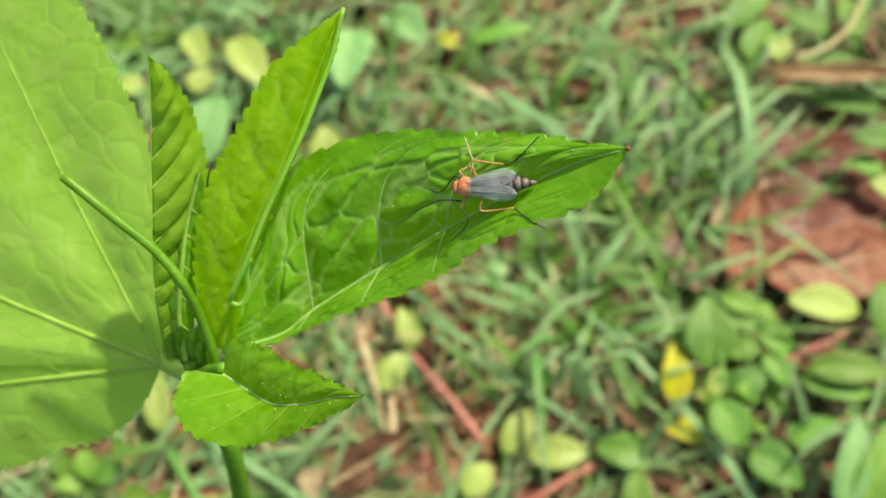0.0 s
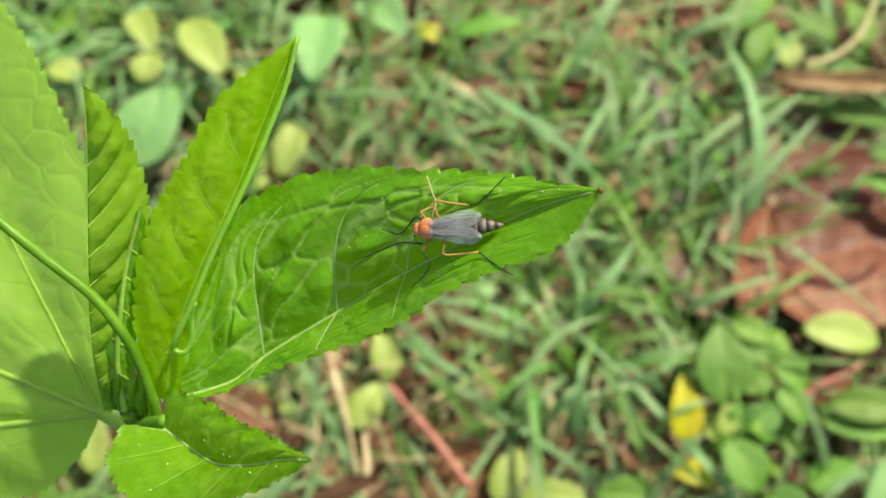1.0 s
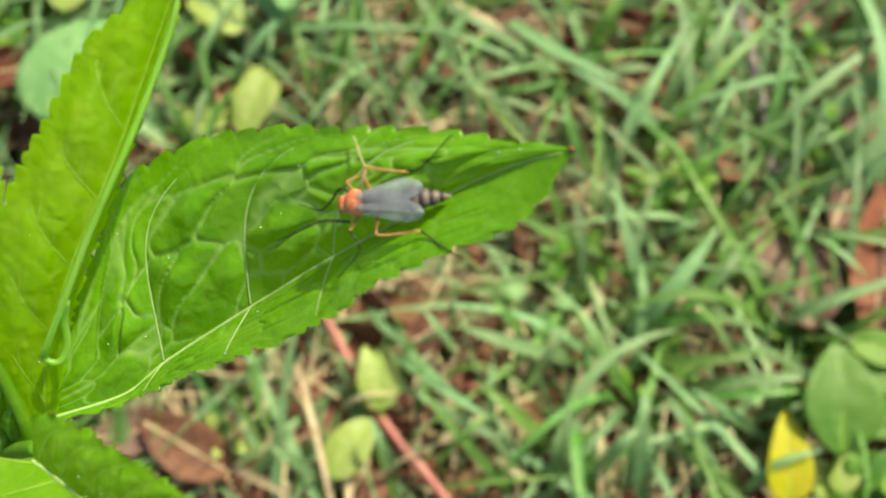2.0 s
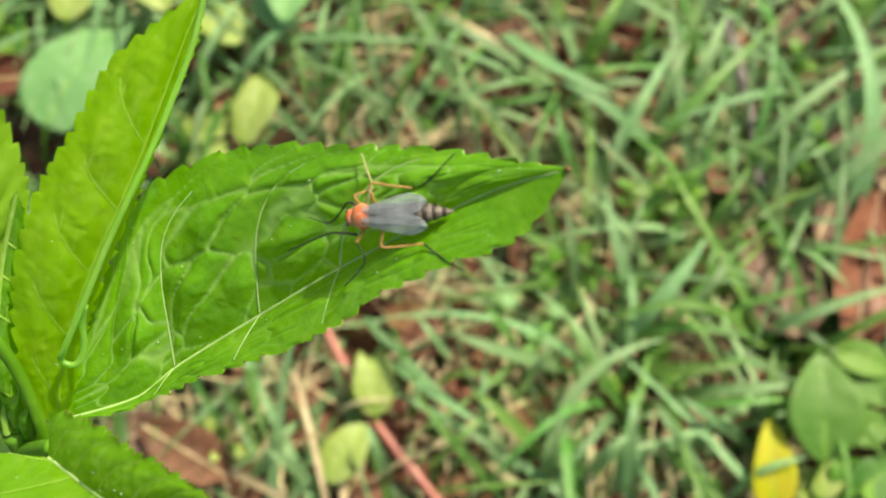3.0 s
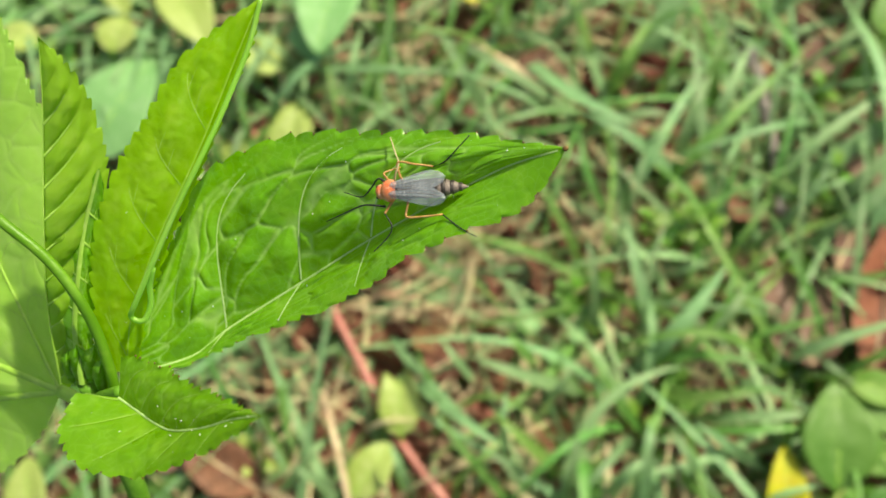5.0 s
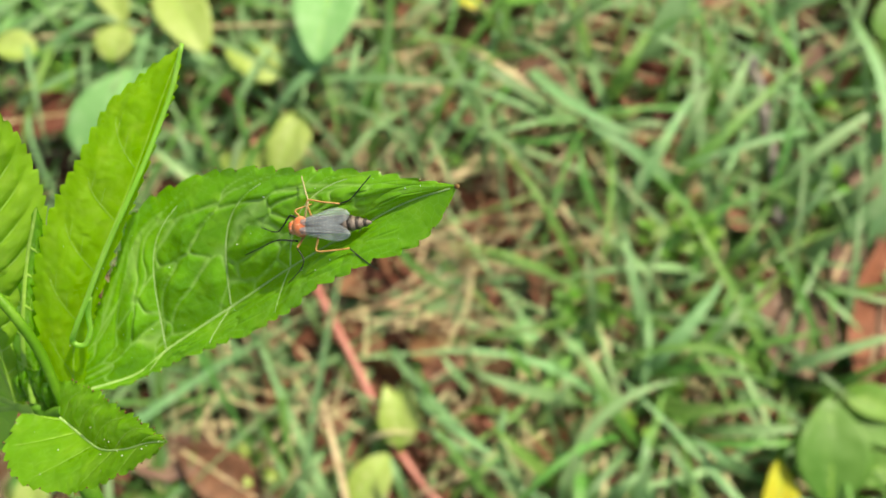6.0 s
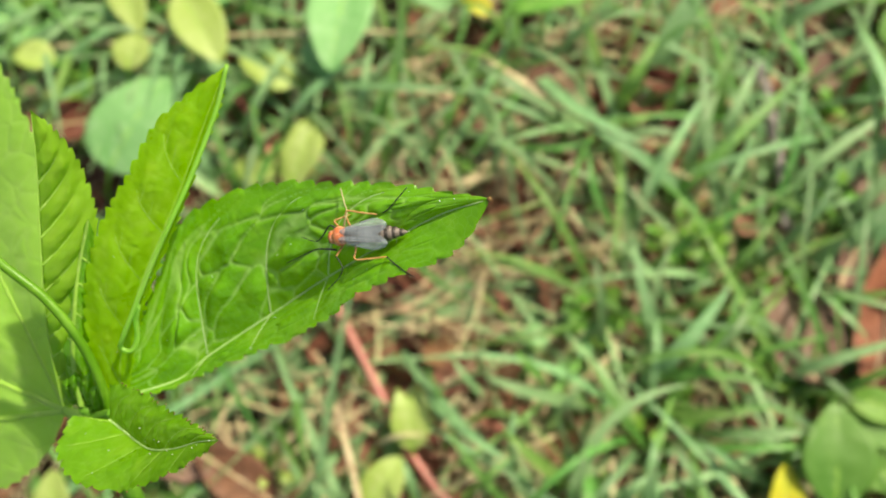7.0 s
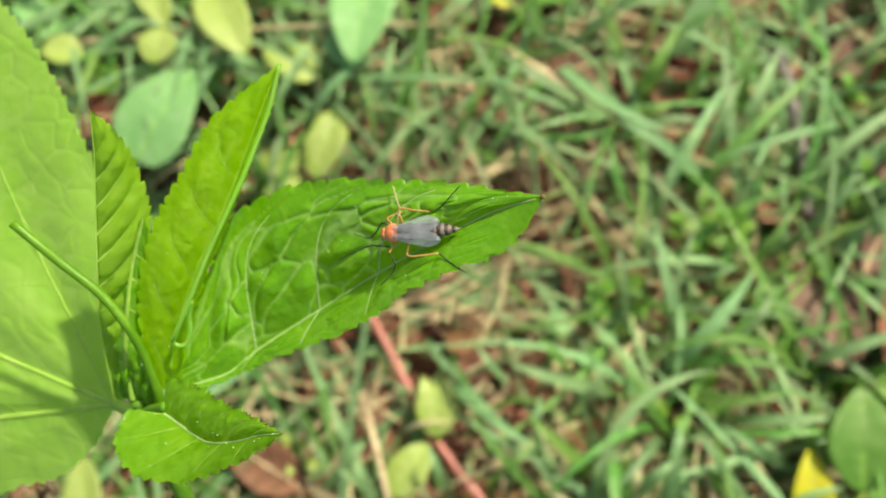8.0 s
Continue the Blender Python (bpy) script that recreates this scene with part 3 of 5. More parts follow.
stick("twig", [Vector((-0.0780, 0.1153, 0.0300)), Vector((-0.0552, 0.1188, 0.0300)), Vector((-0.0324, 0.1191, 0.0300)), Vector((-0.0096, 0.1104, 0.0300))], 0.0013, TWIG_BROWN, "thin brown stalk low among the grass", "stalk", 0.7, 2)
stick("twig", [Vector((-0.0328, -0.0540, 0.0120)), Vector((-0.0264, -0.0748, 0.0120)), Vector((-0.0227, -0.0924, 0.0120))], 0.0012, STRAW, "thin straw stalk low among the grass", "stalk", 0.7, 2)
stick("twig", [Vector((-0.0202, -0.0750, 0.0120)), Vector((-0.0190, -0.0925, 0.0120)), Vector((-0.0203, -0.1021, 0.0120))], 0.0012, STRAW, "thin straw stalk low among the grass", "stalk", 0.7, 2)
weed_leaf(-0.0109, -0.0487, 0.018, 0.0195, 0.0128, 95, YELLOW_GREEN, "pale yellow-green notched leaf on the runner", notch=0.2, blunt=0.9, tilt=8)
weed_leaf(-0.0190, -0.0687, 0.016, 0.0199, 0.0128, 55, YELLOW_GREEN, "pale yellow-green oval leaf beside the runner", blunt=0.9, tilt=5)
weed_leaf(-0.0507, 0.0405, 0.020, 0.0232, 0.0134, 72, YELLOW_GREEN, "pale yellow-green wavy leaf", lobes=2, blunt=0.9, tilt=8)
weed_leaf(-0.0649, 0.0735, 0.022, 0.0215, 0.0152, 160, YELLOW_GREEN, "pale yellow-green oval leaf over the runner", blunt=0.75, tilt=6)
weed_leaf(-0.0647, 0.0291, 0.014, 0.0182, 0.0080, 20, YELLOW_GREEN, "pale yellow-green leaf low in the grass", blunt=0.9)
weed_leaf(0.0503, -0.1058, 0.016, 0.0238, 0.0143, 0, YELLOW_GREEN, "pale yellow-green oval leaf in the grass", blunt=0.9)
weed_leaf(0.0343, -0.0958, 0.014, 0.0215, 0.0127, 60, YELLOW_GREEN, "yellow-green oval leaf in the grass", blunt=0.9)
weed_leaf(0.0166, -0.1154, 0.014, 0.0167, 0.0127, 50, YELLOW_GREEN, "small yellow-green leaf low among the grass", blunt=0.9)
weed_leaf(0.1698, -0.0466, 0.024, 0.0310, 0.0166, 170, YELLOW_GREEN, "glossy pale yellow-green leaf", blunt=0.9)
weed_leaf(0.1703, 0.0837, 0.030, 0.0148, 0.0129, 90, YELLOW_GREEN, "round pale yellow-green leaf", blunt=1.0)
weed_leaf(-0.0861, 0.0827, 0.036, 0.0330, 0.0180, -58, YELLOW_GREEN, "pale yellow leaf with brown tip", blunt=0.9)
weed_leaf(-0.1123, 0.0920, 0.034, 0.0240, 0.0138, -65, YELLOW_GREEN, "pale green-yellow leaf low among the grass", blunt=0.8)
weed_leaf(0.0378, 0.0973, 0.030, 0.0310, 0.0097, 10, WEED, "pale green narrow leaf over grass", blunt=0.6)
weed_leaf(0.0097, 0.1025, 0.020, 0.0119, 0.0083, 150, YELLOW, "small yellow leaf low among the grass", blunt=0.8)
weed_leaf(-0.0496, 0.0493, 0.018, 0.0167, 0.0138, 80, YELLOW_GREEN, "pale yellow-green leaf low among the grass", blunt=0.8)
weed_leaf(-0.0661, 0.0370, 0.016, 0.0191, 0.0115, 10, YELLOW_GREEN, "pale yellow-green leaf behind the vine", blunt=0.8)
weed_leaf(-0.1070, 0.0510, 0.024, 0.0400, 0.0290, 62, WEED_BLUE, "broad toothed pale green leaf", teeth=9, blunt=0.7, tilt=6)
weed_leaf(-0.0449, 0.0759, 0.026, 0.0182, 0.0144, -70, WEED_BLUE, "bluish green pointed leaf", blunt=0.6)
weed_leaf(-0.0385, 0.0831, 0.034, 0.0350, 0.0235, -96, WEED_BLUE, "large bluish green leaf", blunt=0.8)
weed_leaf(-0.0098, 0.1051, 0.028, 0.0286, 0.0207, -50, WEED_BLUE, "large bluish green leaf", blunt=0.8)
weed_leaf(-0.1339, 0.0685, 0.020, 0.0149, 0.0144, 70, WEED, "pale green round leaf", blunt=0.9)
weed_leaf(-0.1160, 0.0829, 0.020, 0.0132, 0.0072, 20, WEED, "pale green leaf low among the grass", blunt=0.8)
weed_leaf(0.1163, -0.0595, 0.030, 0.0315, 0.0224, 86, WEED_DEEP, "broad soft green leaf with pointed tip", blunt=0.1, tilt=5)
weed_leaf(0.1354, -0.0442, 0.022, 0.0182, 0.0112, -20, WEED, "pale green leaf low among the grass", blunt=0.9)
weed_leaf(0.1361, -0.0506, 0.020, 0.0215, 0.0144, -30, WEED_DEEP, "pale green leaf low among the grass", blunt=0.9)
weed_leaf(0.1336, -0.0641, 0.020, 0.0166, 0.0112, 10, WEED, "green leaf low among the grass", blunt=0.9)
weed_leaf(0.1334, -0.0787, 0.020, 0.0182, 0.0128, 30, WEED_DEEP, "green leaf low among the grass", blunt=0.9)
weed_leaf(0.1017, -0.0743, 0.024, 0.0248, 0.0128, 88, YELLOW, "bright yellow leaf standing in the grass", blunt=0.8, tilt=10)
weed_leaf(0.1150, -0.0796, 0.016, 0.0116, 0.0096, 100, YELLOW_GREEN, "small pale yellow-green leaf", blunt=1.0)
weed_leaf(0.1206, -0.0780, 0.018, 0.0132, 0.0088, 60, YELLOW_GREEN, "small yellow-green leaf low among the grass", blunt=1.0)
weed_leaf(0.0869, -0.0808, 0.012, 0.0116, 0.0096, 100, WEED, "round green leaf low in the grass", blunt=1.0)
weed_leaf(0.1064, -0.0974, 0.014, 0.0179, 0.0111, 175, YELLOW, "bright yellow leaf low beside greens", blunt=0.8)
weed_leaf(0.1218, -0.0971, 0.024, 0.0203, 0.0173, -70, WEED, "round fresh green leaf", blunt=1.0)
weed_leaf(0.0776, -0.1059, 0.016, 0.0227, 0.0161, 170, WEED, "pointed green leaf in the grass", blunt=0.7)
weed_leaf(0.0818, -0.1218, 0.016, 0.0191, 0.0127, 80, WEED, "green leaf low among the grass", blunt=0.8)
weed_leaf(0.1404, -0.1152, 0.018, 0.0238, 0.0173, -40, WEED_DEEP, "green leaf low among the grass", blunt=0.8)
weed_leaf(0.1741, -0.0764, 0.026, 0.0310, 0.0143, -5, WEED, "green oval leaf low among the grass", blunt=0.9)
weed_leaf(0.1695, -0.0833, 0.022, 0.0274, 0.0115, -15, WEED, "green oval leaf low among the grass", blunt=0.9)
weed_leaf(0.1670, -0.1143, 0.028, 0.0382, 0.0138, 70, WEED_BLUE, "long pale green leaf", blunt=0.8)
weed_leaf(0.1780, -0.1157, 0.028, 0.0405, 0.0161, 60, WEED, "pale green leaf low among the grass", blunt=0.8)
weed_leaf(0.1575, -0.1009, 0.020, 0.0215, 0.0138, 20, WEED, "pale green leaf low among the grass", blunt=0.8)
weed_leaf(0.1435, -0.0495, 0.020, 0.0143, 0.0115, 60, WEED, "small pale green leaf", blunt=1.0)
weed_leaf(0.1479, -0.0600, 0.020, 0.0191, 0.0138, -60, WEED, "small pale green leaf", blunt=1.0)
weed_leaf(0.1468, -0.0739, 0.020, 0.0167, 0.0115, -60, WEED, "small pale green leaf", blunt=1.0)
weed_leaf(0.2035, 0.0281, 0.034, 0.0203, 0.0115, 170, WEED_DEEP, "glossy green oval leaf", blunt=0.9)
weed_leaf(0.2000, 0.0183, 0.028, 0.0167, 0.0104, 160, WEED, "small fresh green leaf", blunt=0.9)
weed_leaf(0.2065, 0.0089, 0.026, 0.0167, 0.0104, 130, YELLOW_GREEN, "small yellow-green leaf low among the grass", blunt=0.9)
weed_leaf(0.1960, -0.0501, 0.024, 0.0262, 0.0161, 80, WEED, "fresh green leaf low among the grass", blunt=0.9)
weed_leaf(0.1963, 0.0796, 0.020, 0.0286, 0.0115, 170, WEED_DEEP, "bright green leaf behind the tan leaf", blunt=0.8)
# part of this leaf's shade is put into its deep green colour
weed_leaf(0.2041, 0.0615, 0.012, 0.0358, 0.0138, 175, WEED_DEEP, "dark green leaf in shade", blunt=0.8)
weed_leaf(0.1672, 0.0989, 0.016, 0.0262, 0.0161, 60, WEED, "green leaf in the grass", blunt=0.8)
weed_leaf(0.1635, 0.1151, 0.018, 0.0310, 0.0161, 30, WEED_DEEP, "green leaf in the grass", blunt=0.8)
weed_leaf(0.1908, 0.1068, 0.018, 0.0262, 0.0138, 150, WEED_DEEP, "green leaf in the grass", blunt=0.8)
weed_leaf(0.2141, 0.1092, 0.018, 0.0262, 0.0138, 100, WEED, "green leaf in the grass", blunt=0.8)
weed_leaf(-0.0980, 0.0714, 0.020, 0.0200, 0.0150, 110, WEED, "small pale green leaf behind the vine", blunt=0.8)
weed_leaf(-0.1471, 0.1082, 0.018, 0.0286, 0.0138, 20, WEED, "pale green leaf behind the vine", blunt=0.8)
weed_leaf(-0.1638, 0.1267, 0.018, 0.0262, 0.0138, 150, WEED, "pale green leaf behind the vine", blunt=0.8)
weed_leaf(-0.1196, -0.0788, 0.020, 0.0262, 0.0127, 100, YELLOW_GREEN, "pale leaf below the vine", blunt=0.9)
sprig(0.0482, -0.0123, 0.020, 9, 0.0081, WEED, "seedling with rounded pale green leaves", 0.0110, 1)
sprig(0.0391, -0.0189, 0.012, 6, 0.0096, WEED_BLUE, "seedling with rounded bluish leaves", 0.0101, 2)
sprig(0.0770, 0.0110, 0.028, 14, 0.0055, WEED, "branching seedling with small bright green leaves", 0.0129, 3)
sprig(0.0861, 0.0101, 0.030, 12, 0.0052, WEED, "branching seedling with small bright green leaves", 0.0074, 4)
sprig(0.1119, -0.0024, 0.018, 6, 0.0074, WEED, "seedling with small rounded green leaves", 0.0064, 5)
sprig(0.1288, 0.0247, 0.034, 7, 0.0044, WEED, "thin seedling with tiny bright green leaves", 0.0048, 6)
sprig(0.1330, 0.0599, 0.024, 7, 0.0066, WEED, "seedling with small rounded green leaves", 0.0066, 7)
sprig(-0.0564, -0.0639, 0.012, 8, 0.0048, YELLOW_GREEN, "tiny seedling with pale leaves", 0.0074, 8)
sprig(0.0058, 0.0445, 0.010, 3, 0.0055, WEED, "seedling with small rounded green leaves", 0.0026, 9)
sprig(0.1251, -0.0833, 0.020, 7, 0.0092, WEED, "seedling with small rounded green leaves", 0.0092, 10)
sprig(0.1122, -0.0266, 0.012, 6, 0.0106, WEED, "seedling with small rounded green leaves", 0.0106, 11)
sprig(0.1390, -0.0847, 0.020, 6, 0.0106, WEED, "seedling with small rounded green leaves", 0.0106, 12)
sprig(0.0693, -0.0442, 0.012, 6, 0.0079, WEED, "seedling with small rounded green leaves", 0.0106, 13)
sprig(-0.1446, -0.1138, 0.020, 9, 0.0132, WEED, "seedling with small rounded green leaves", 0.0212, 14)
blade(0.0890, 0.0274, 0.0060, 0.0664, 0.0365, 0.0290, 0.0478, 0.0478, 0.0300, 0.0055, GRASS_BLUE)
blade(0.1154, -0.0401, 0.0060, 0.0950, -0.0140, 0.0290, 0.0800, 0.0198, 0.0300, 0.0026)
blade(0.0632, 0.0211, 0.0060, 0.0717, 0.0345, 0.0290, 0.0926, 0.0681, 0.0300, 0.0048, GRASS_BLUE)
blade(0.0972, 0.0189, 0.0060, 0.0882, 0.0428, 0.0290, 0.0888, 0.0839, 0.0300, 0.0044, GRASS_BLUE)
blade(0.0972, 0.0574, 0.0060, 0.0936, 0.0621, 0.0290, 0.0997, 0.0840, 0.0300, 0.0055)
blade(0.0765, 0.0296, 0.0060, 0.0916, 0.0397, 0.0290, 0.1281, 0.0750, 0.0300, 0.0048)
blade(0.0615, 0.0654, 0.0060, 0.0632, 0.0665, 0.0290, 0.0741, 0.0838, 0.0300, 0.0052)
blade(0.0648, 0.0689, 0.0060, 0.0661, 0.0665, 0.0290, 0.0702, 0.0838, 0.0300, 0.0033)
blade(0.0775, 0.0631, 0.0060, 0.0792, 0.0643, 0.0290, 0.0886, 0.0839, 0.0300, 0.0026)
blade(0.0552, 0.0631, 0.0060, 0.0601, 0.0502, 0.0290, 0.0705, 0.0538, 0.0300, 0.0026)
blade(0.1115, 0.0199, 0.0060, 0.1140, 0.0345, 0.0290, 0.1235, 0.0660, 0.0300, 0.0026)
blade(0.1224, 0.0371, 0.0060, 0.1183, 0.0449, 0.0290, 0.1216, 0.0660, 0.0300, 0.0026, GRASS_BLUE)
blade(0.1163, 0.0263, 0.0060, 0.1256, 0.0376, 0.0290, 0.1659, 0.0643, 0.0300, 0.0044, GRASS_BLUE)
blade(0.1330, 0.0199, 0.0060, 0.1402, 0.0253, 0.0290, 0.1619, 0.0444, 0.0300, 0.0055, GRASS_BLUE)
blade(0.1475, 0.0188, 0.0060, 0.1441, 0.0449, 0.0290, 0.1449, 0.0854, 0.0300, 0.0035, GRASS_BLUE)
blade(0.1343, -0.0272, 0.0060, 0.1322, -0.0049, 0.0290, 0.1384, 0.0237, 0.0300, 0.0029, GRASS_BLUE)
blade(0.1135, 0.0394, 0.0060, 0.1042, 0.0556, 0.0290, 0.0978, 0.0828, 0.0300, 0.0022, GRASS_BLUE)
blade(0.1144, 0.0372, 0.0060, 0.1121, 0.0470, 0.0290, 0.1193, 0.0783, 0.0300, 0.0018, GRASS_BLUE)
blade(0.1190, 0.0248, 0.0060, 0.1247, 0.0203, 0.0290, 0.1350, 0.0241, 0.0300, 0.0026, GRASS_BLUE)
blade(0.1222, 0.0618, 0.0060, 0.1296, 0.0511, 0.0290, 0.1429, 0.0540, 0.0300, 0.0015)
blade(0.1327, 0.0774, 0.0060, 0.1363, 0.0689, 0.0290, 0.1520, 0.0778, 0.0300, 0.0018)
blade(0.0656, 0.0405, 0.0060, 0.0701, 0.0365, 0.0290, 0.0800, 0.0464, 0.0300, 0.0037, GRASS_BLUE)
blade(0.0592, 0.0201, 0.0060, 0.0495, 0.0244, 0.0290, 0.0473, 0.0401, 0.0300, 0.0033)
blade(0.0517, -0.0256, 0.0060, 0.0496, -0.0119, 0.0290, 0.0473, 0.0035, 0.0300, 0.0029, GRASS_BLUE)
blade(0.0670, -0.0314, 0.0060, 0.0661, -0.0120, 0.0290, 0.0751, 0.0111, 0.0300, 0.0022, GRASS_BLUE)
blade(0.0738, -0.0249, 0.0060, 0.0639, -0.0138, 0.0290, 0.0605, 0.0111, 0.0300, 0.0048, GRASS_BLUE)
blade(0.0644, -0.0332, 0.0060, 0.0738, -0.0273, 0.0290, 0.0913, -0.0061, 0.0300, 0.0059, GRASS_BLUE)
blade(0.0943, 0.0000, 0.0060, 0.0971, 0.0028, 0.0290, 0.1082, 0.0188, 0.0300, 0.0029)
blade(0.0793, -0.0211, 0.0060, 0.0808, -0.0166, 0.0290, 0.0884, -0.0088, 0.0300, 0.0033)
blade(0.0931, -0.0260, 0.0060, 0.0898, -0.0212, 0.0290, 0.0930, -0.0079, 0.0300, 0.0037)
blade(0.1277, -0.0338, 0.0060, 0.1159, -0.0159, 0.0290, 0.1051, 0.0149, 0.0300, 0.0031)
blade(0.1225, 0.0084, 0.0060, 0.1231, -0.0011, 0.0290, 0.1357, -0.0025, 0.0300, 0.0022, GRASS_BLUE)
blade(0.1251, 0.0023, 0.0060, 0.1304, -0.0105, 0.0290, 0.1466, -0.0150, 0.0300, 0.0026, GRASS_BLUE)
blade(0.1249, 0.0015, 0.0060, 0.1245, -0.0142, 0.0290, 0.1319, -0.0239, 0.0300, 0.0026, GRASS_BLUE)
blade(0.0731, -0.0039, 0.0060, 0.0765, -0.0084, 0.0290, 0.0862, -0.0047, 0.0300, 0.0018, GRASS_BLUE)
blade(0.0703, -0.0137, 0.0060, 0.0777, -0.0139, 0.0290, 0.0851, -0.0103, 0.0300, 0.0022)
blade(0.1081, -0.0336, 0.0060, 0.1219, -0.0303, 0.0290, 0.1486, -0.0228, 0.0300, 0.0040, GRASS_BLUE)
blade(0.0643, -0.0345, 0.0060, 0.0788, -0.0352, 0.0290, 0.1023, -0.0394, 0.0300, 0.0040)
blade(0.0934, -0.0076, 0.0060, 0.0980, -0.0176, 0.0290, 0.1065, -0.0220, 0.0300, 0.0015, GRASS_BLUE)
blade(0.1339, -0.0338, 0.0060, 0.1233, -0.0214, 0.0290, 0.1248, -0.0099, 0.0300, 0.0013)
blade(0.0394, -0.0833, 0.0060, 0.0478, -0.0533, 0.0290, 0.0757, -0.0388, 0.0300, 0.0040, GRASS_BLUE)
blade(0.0813, -0.0506, 0.0060, 0.0932, -0.0538, 0.0290, 0.1169, -0.0526, 0.0300, 0.0042, GRASS_BLUE)
blade(0.0757, -0.0567, 0.0060, 0.0858, -0.0471, 0.0290, 0.1111, -0.0476, 0.0300, 0.0018)
blade(0.0933, -0.0832, 0.0060, 0.0775, -0.0697, 0.0290, 0.0695, -0.0559, 0.0300, 0.0018, GRASS_BLUE)
blade(0.1048, -0.0669, 0.0060, 0.0857, -0.0618, 0.0290, 0.0760, -0.0555, 0.0300, 0.0033, GRASS_BLUE)
blade(0.0646, -0.0828, 0.0060, 0.0617, -0.0695, 0.0290, 0.0637, -0.0550, 0.0300, 0.0040, GRASS_BLUE)
blade(0.0591, -0.0836, 0.0060, 0.0607, -0.0695, 0.0290, 0.0650, -0.0583, 0.0300, 0.0033, GRASS_BLUE)
blade(0.0510, -0.0780, 0.0060, 0.0541, -0.0725, 0.0290, 0.0611, -0.0662, 0.0300, 0.0044, GRASS_BLUE)
blade(0.0861, -0.0768, 0.0060, 0.0753, -0.0681, 0.0290, 0.0692, -0.0583, 0.0300, 0.0029, GRASS_BLUE)
blade(0.0943, -0.0841, 0.0060, 0.0965, -0.0774, 0.0290, 0.1119, -0.0734, 0.0300, 0.0026, GRASS_BLUE)
blade(0.1116, -0.0636, 0.0060, 0.1037, -0.0555, 0.0290, 0.1065, -0.0416, 0.0300, 0.0037)
blade(0.1168, -0.0584, 0.0060, 0.1166, -0.0524, 0.0290, 0.1231, -0.0435, 0.0300, 0.0026)
blade(0.0680, -0.0406, 0.0060, 0.0775, -0.0479, 0.0290, 0.0998, -0.0458, 0.0300, 0.0048)
blade(0.1192, -0.0368, 0.0060, 0.1183, -0.0415, 0.0290, 0.1284, -0.0437, 0.0300, 0.0029)
blade(0.0673, -0.0566, 0.0060, 0.0543, -0.0485, 0.0290, 0.0447, -0.0300, 0.0300, 0.0033)
blade(0.0485, -0.0422, 0.0060, 0.0268, -0.0419, 0.0290, 0.0113, -0.0362, 0.0300, 0.0044, GRASS_BLUE)
blade(-0.0074, -0.0375, 0.0060, 0.0054, -0.0529, 0.0290, 0.0211, -0.0637, 0.0300, 0.0037, GRASS_BLUE)
blade(-0.0147, -0.0245, 0.0060, -0.0043, -0.0412, 0.0290, 0.0109, -0.0556, 0.0300, 0.0029, GRASS_BLUE)
blade(0.0265, -0.0799, 0.0060, 0.0115, -0.0673, 0.0290, 0.0002, -0.0527, 0.0300, 0.0029)
blade(0.0408, -0.0684, 0.0060, 0.0276, -0.0620, 0.0290, 0.0179, -0.0536, 0.0300, 0.0044)
blade(0.0078, -0.0502, 0.0060, 0.0006, -0.0463, 0.0290, -0.0063, -0.0327, 0.0300, 0.0026)
blade(0.0133, -0.0395, 0.0060, 0.0072, -0.0380, 0.0290, 0.0020, -0.0310, 0.0300, 0.0026, GRASS_BLUE)
blade(0.0113, -0.0327, 0.0060, 0.0106, -0.0329, 0.0290, 0.0116, -0.0271, 0.0300, 0.0022, GRASS_BLUE)
blade(0.0332, -0.0342, 0.0060, 0.0271, -0.0347, 0.0290, 0.0219, -0.0281, 0.0300, 0.0037)
blade(-0.0016, -0.0581, 0.0060, 0.0168, -0.0481, 0.0290, 0.0373, -0.0639, 0.0300, 0.0018)
blade(0.0227, -0.0665, 0.0060, 0.0205, -0.0579, 0.0290, 0.0218, -0.0464, 0.0300, 0.0029, GRASS_BLUE)
blade(0.0335, -0.0505, 0.0060, 0.0364, -0.0466, 0.0290, 0.0430, -0.0379, 0.0300, 0.0026, GRASS_BLUE)
blade(0.0312, -0.0783, 0.0060, 0.0240, -0.0722, 0.0290, 0.0176, -0.0641, 0.0300, 0.0022, GRASS_BLUE)
blade(-0.0061, -0.0745, 0.0060, -0.0090, -0.0702, 0.0290, -0.0125, -0.0622, 0.0300, 0.0033, GRASS_BLUE)
blade(-0.0274, -0.0775, 0.0060, -0.0338, -0.0730, 0.0290, -0.0407, -0.0693, 0.0300, 0.0033, GRASS_BLUE)
blade(-0.0488, -0.0756, 0.0060, -0.0372, -0.0683, 0.0290, -0.0320, -0.0617, 0.0300, 0.0037, GRASS_BLUE)
blade(0.0052, -0.0725, 0.0060, 0.0115, -0.0689, 0.0290, 0.0204, -0.0610, 0.0300, 0.0022)
blade(0.0034, -0.0790, 0.0060, 0.0206, -0.0798, 0.0290, 0.0416, -0.0791, 0.0300, 0.0015)
blade(0.0388, -0.0825, 0.0060, 0.0399, -0.0708, 0.0290, 0.0424, -0.0591, 0.0300, 0.0026, GRASS_BLUE)
blade(-0.0570, -0.0474, 0.0060, -0.0470, -0.0604, 0.0290, -0.0413, -0.0692, 0.0300, 0.0026)
blade(-0.0498, -0.0377, 0.0060, -0.0442, -0.0540, 0.0290, -0.0399, -0.0676, 0.0300, 0.0026)
blade(-0.0344, 0.0395, 0.0060, -0.0264, 0.0490, 0.0290, -0.0183, 0.0777, 0.0300, 0.0018)
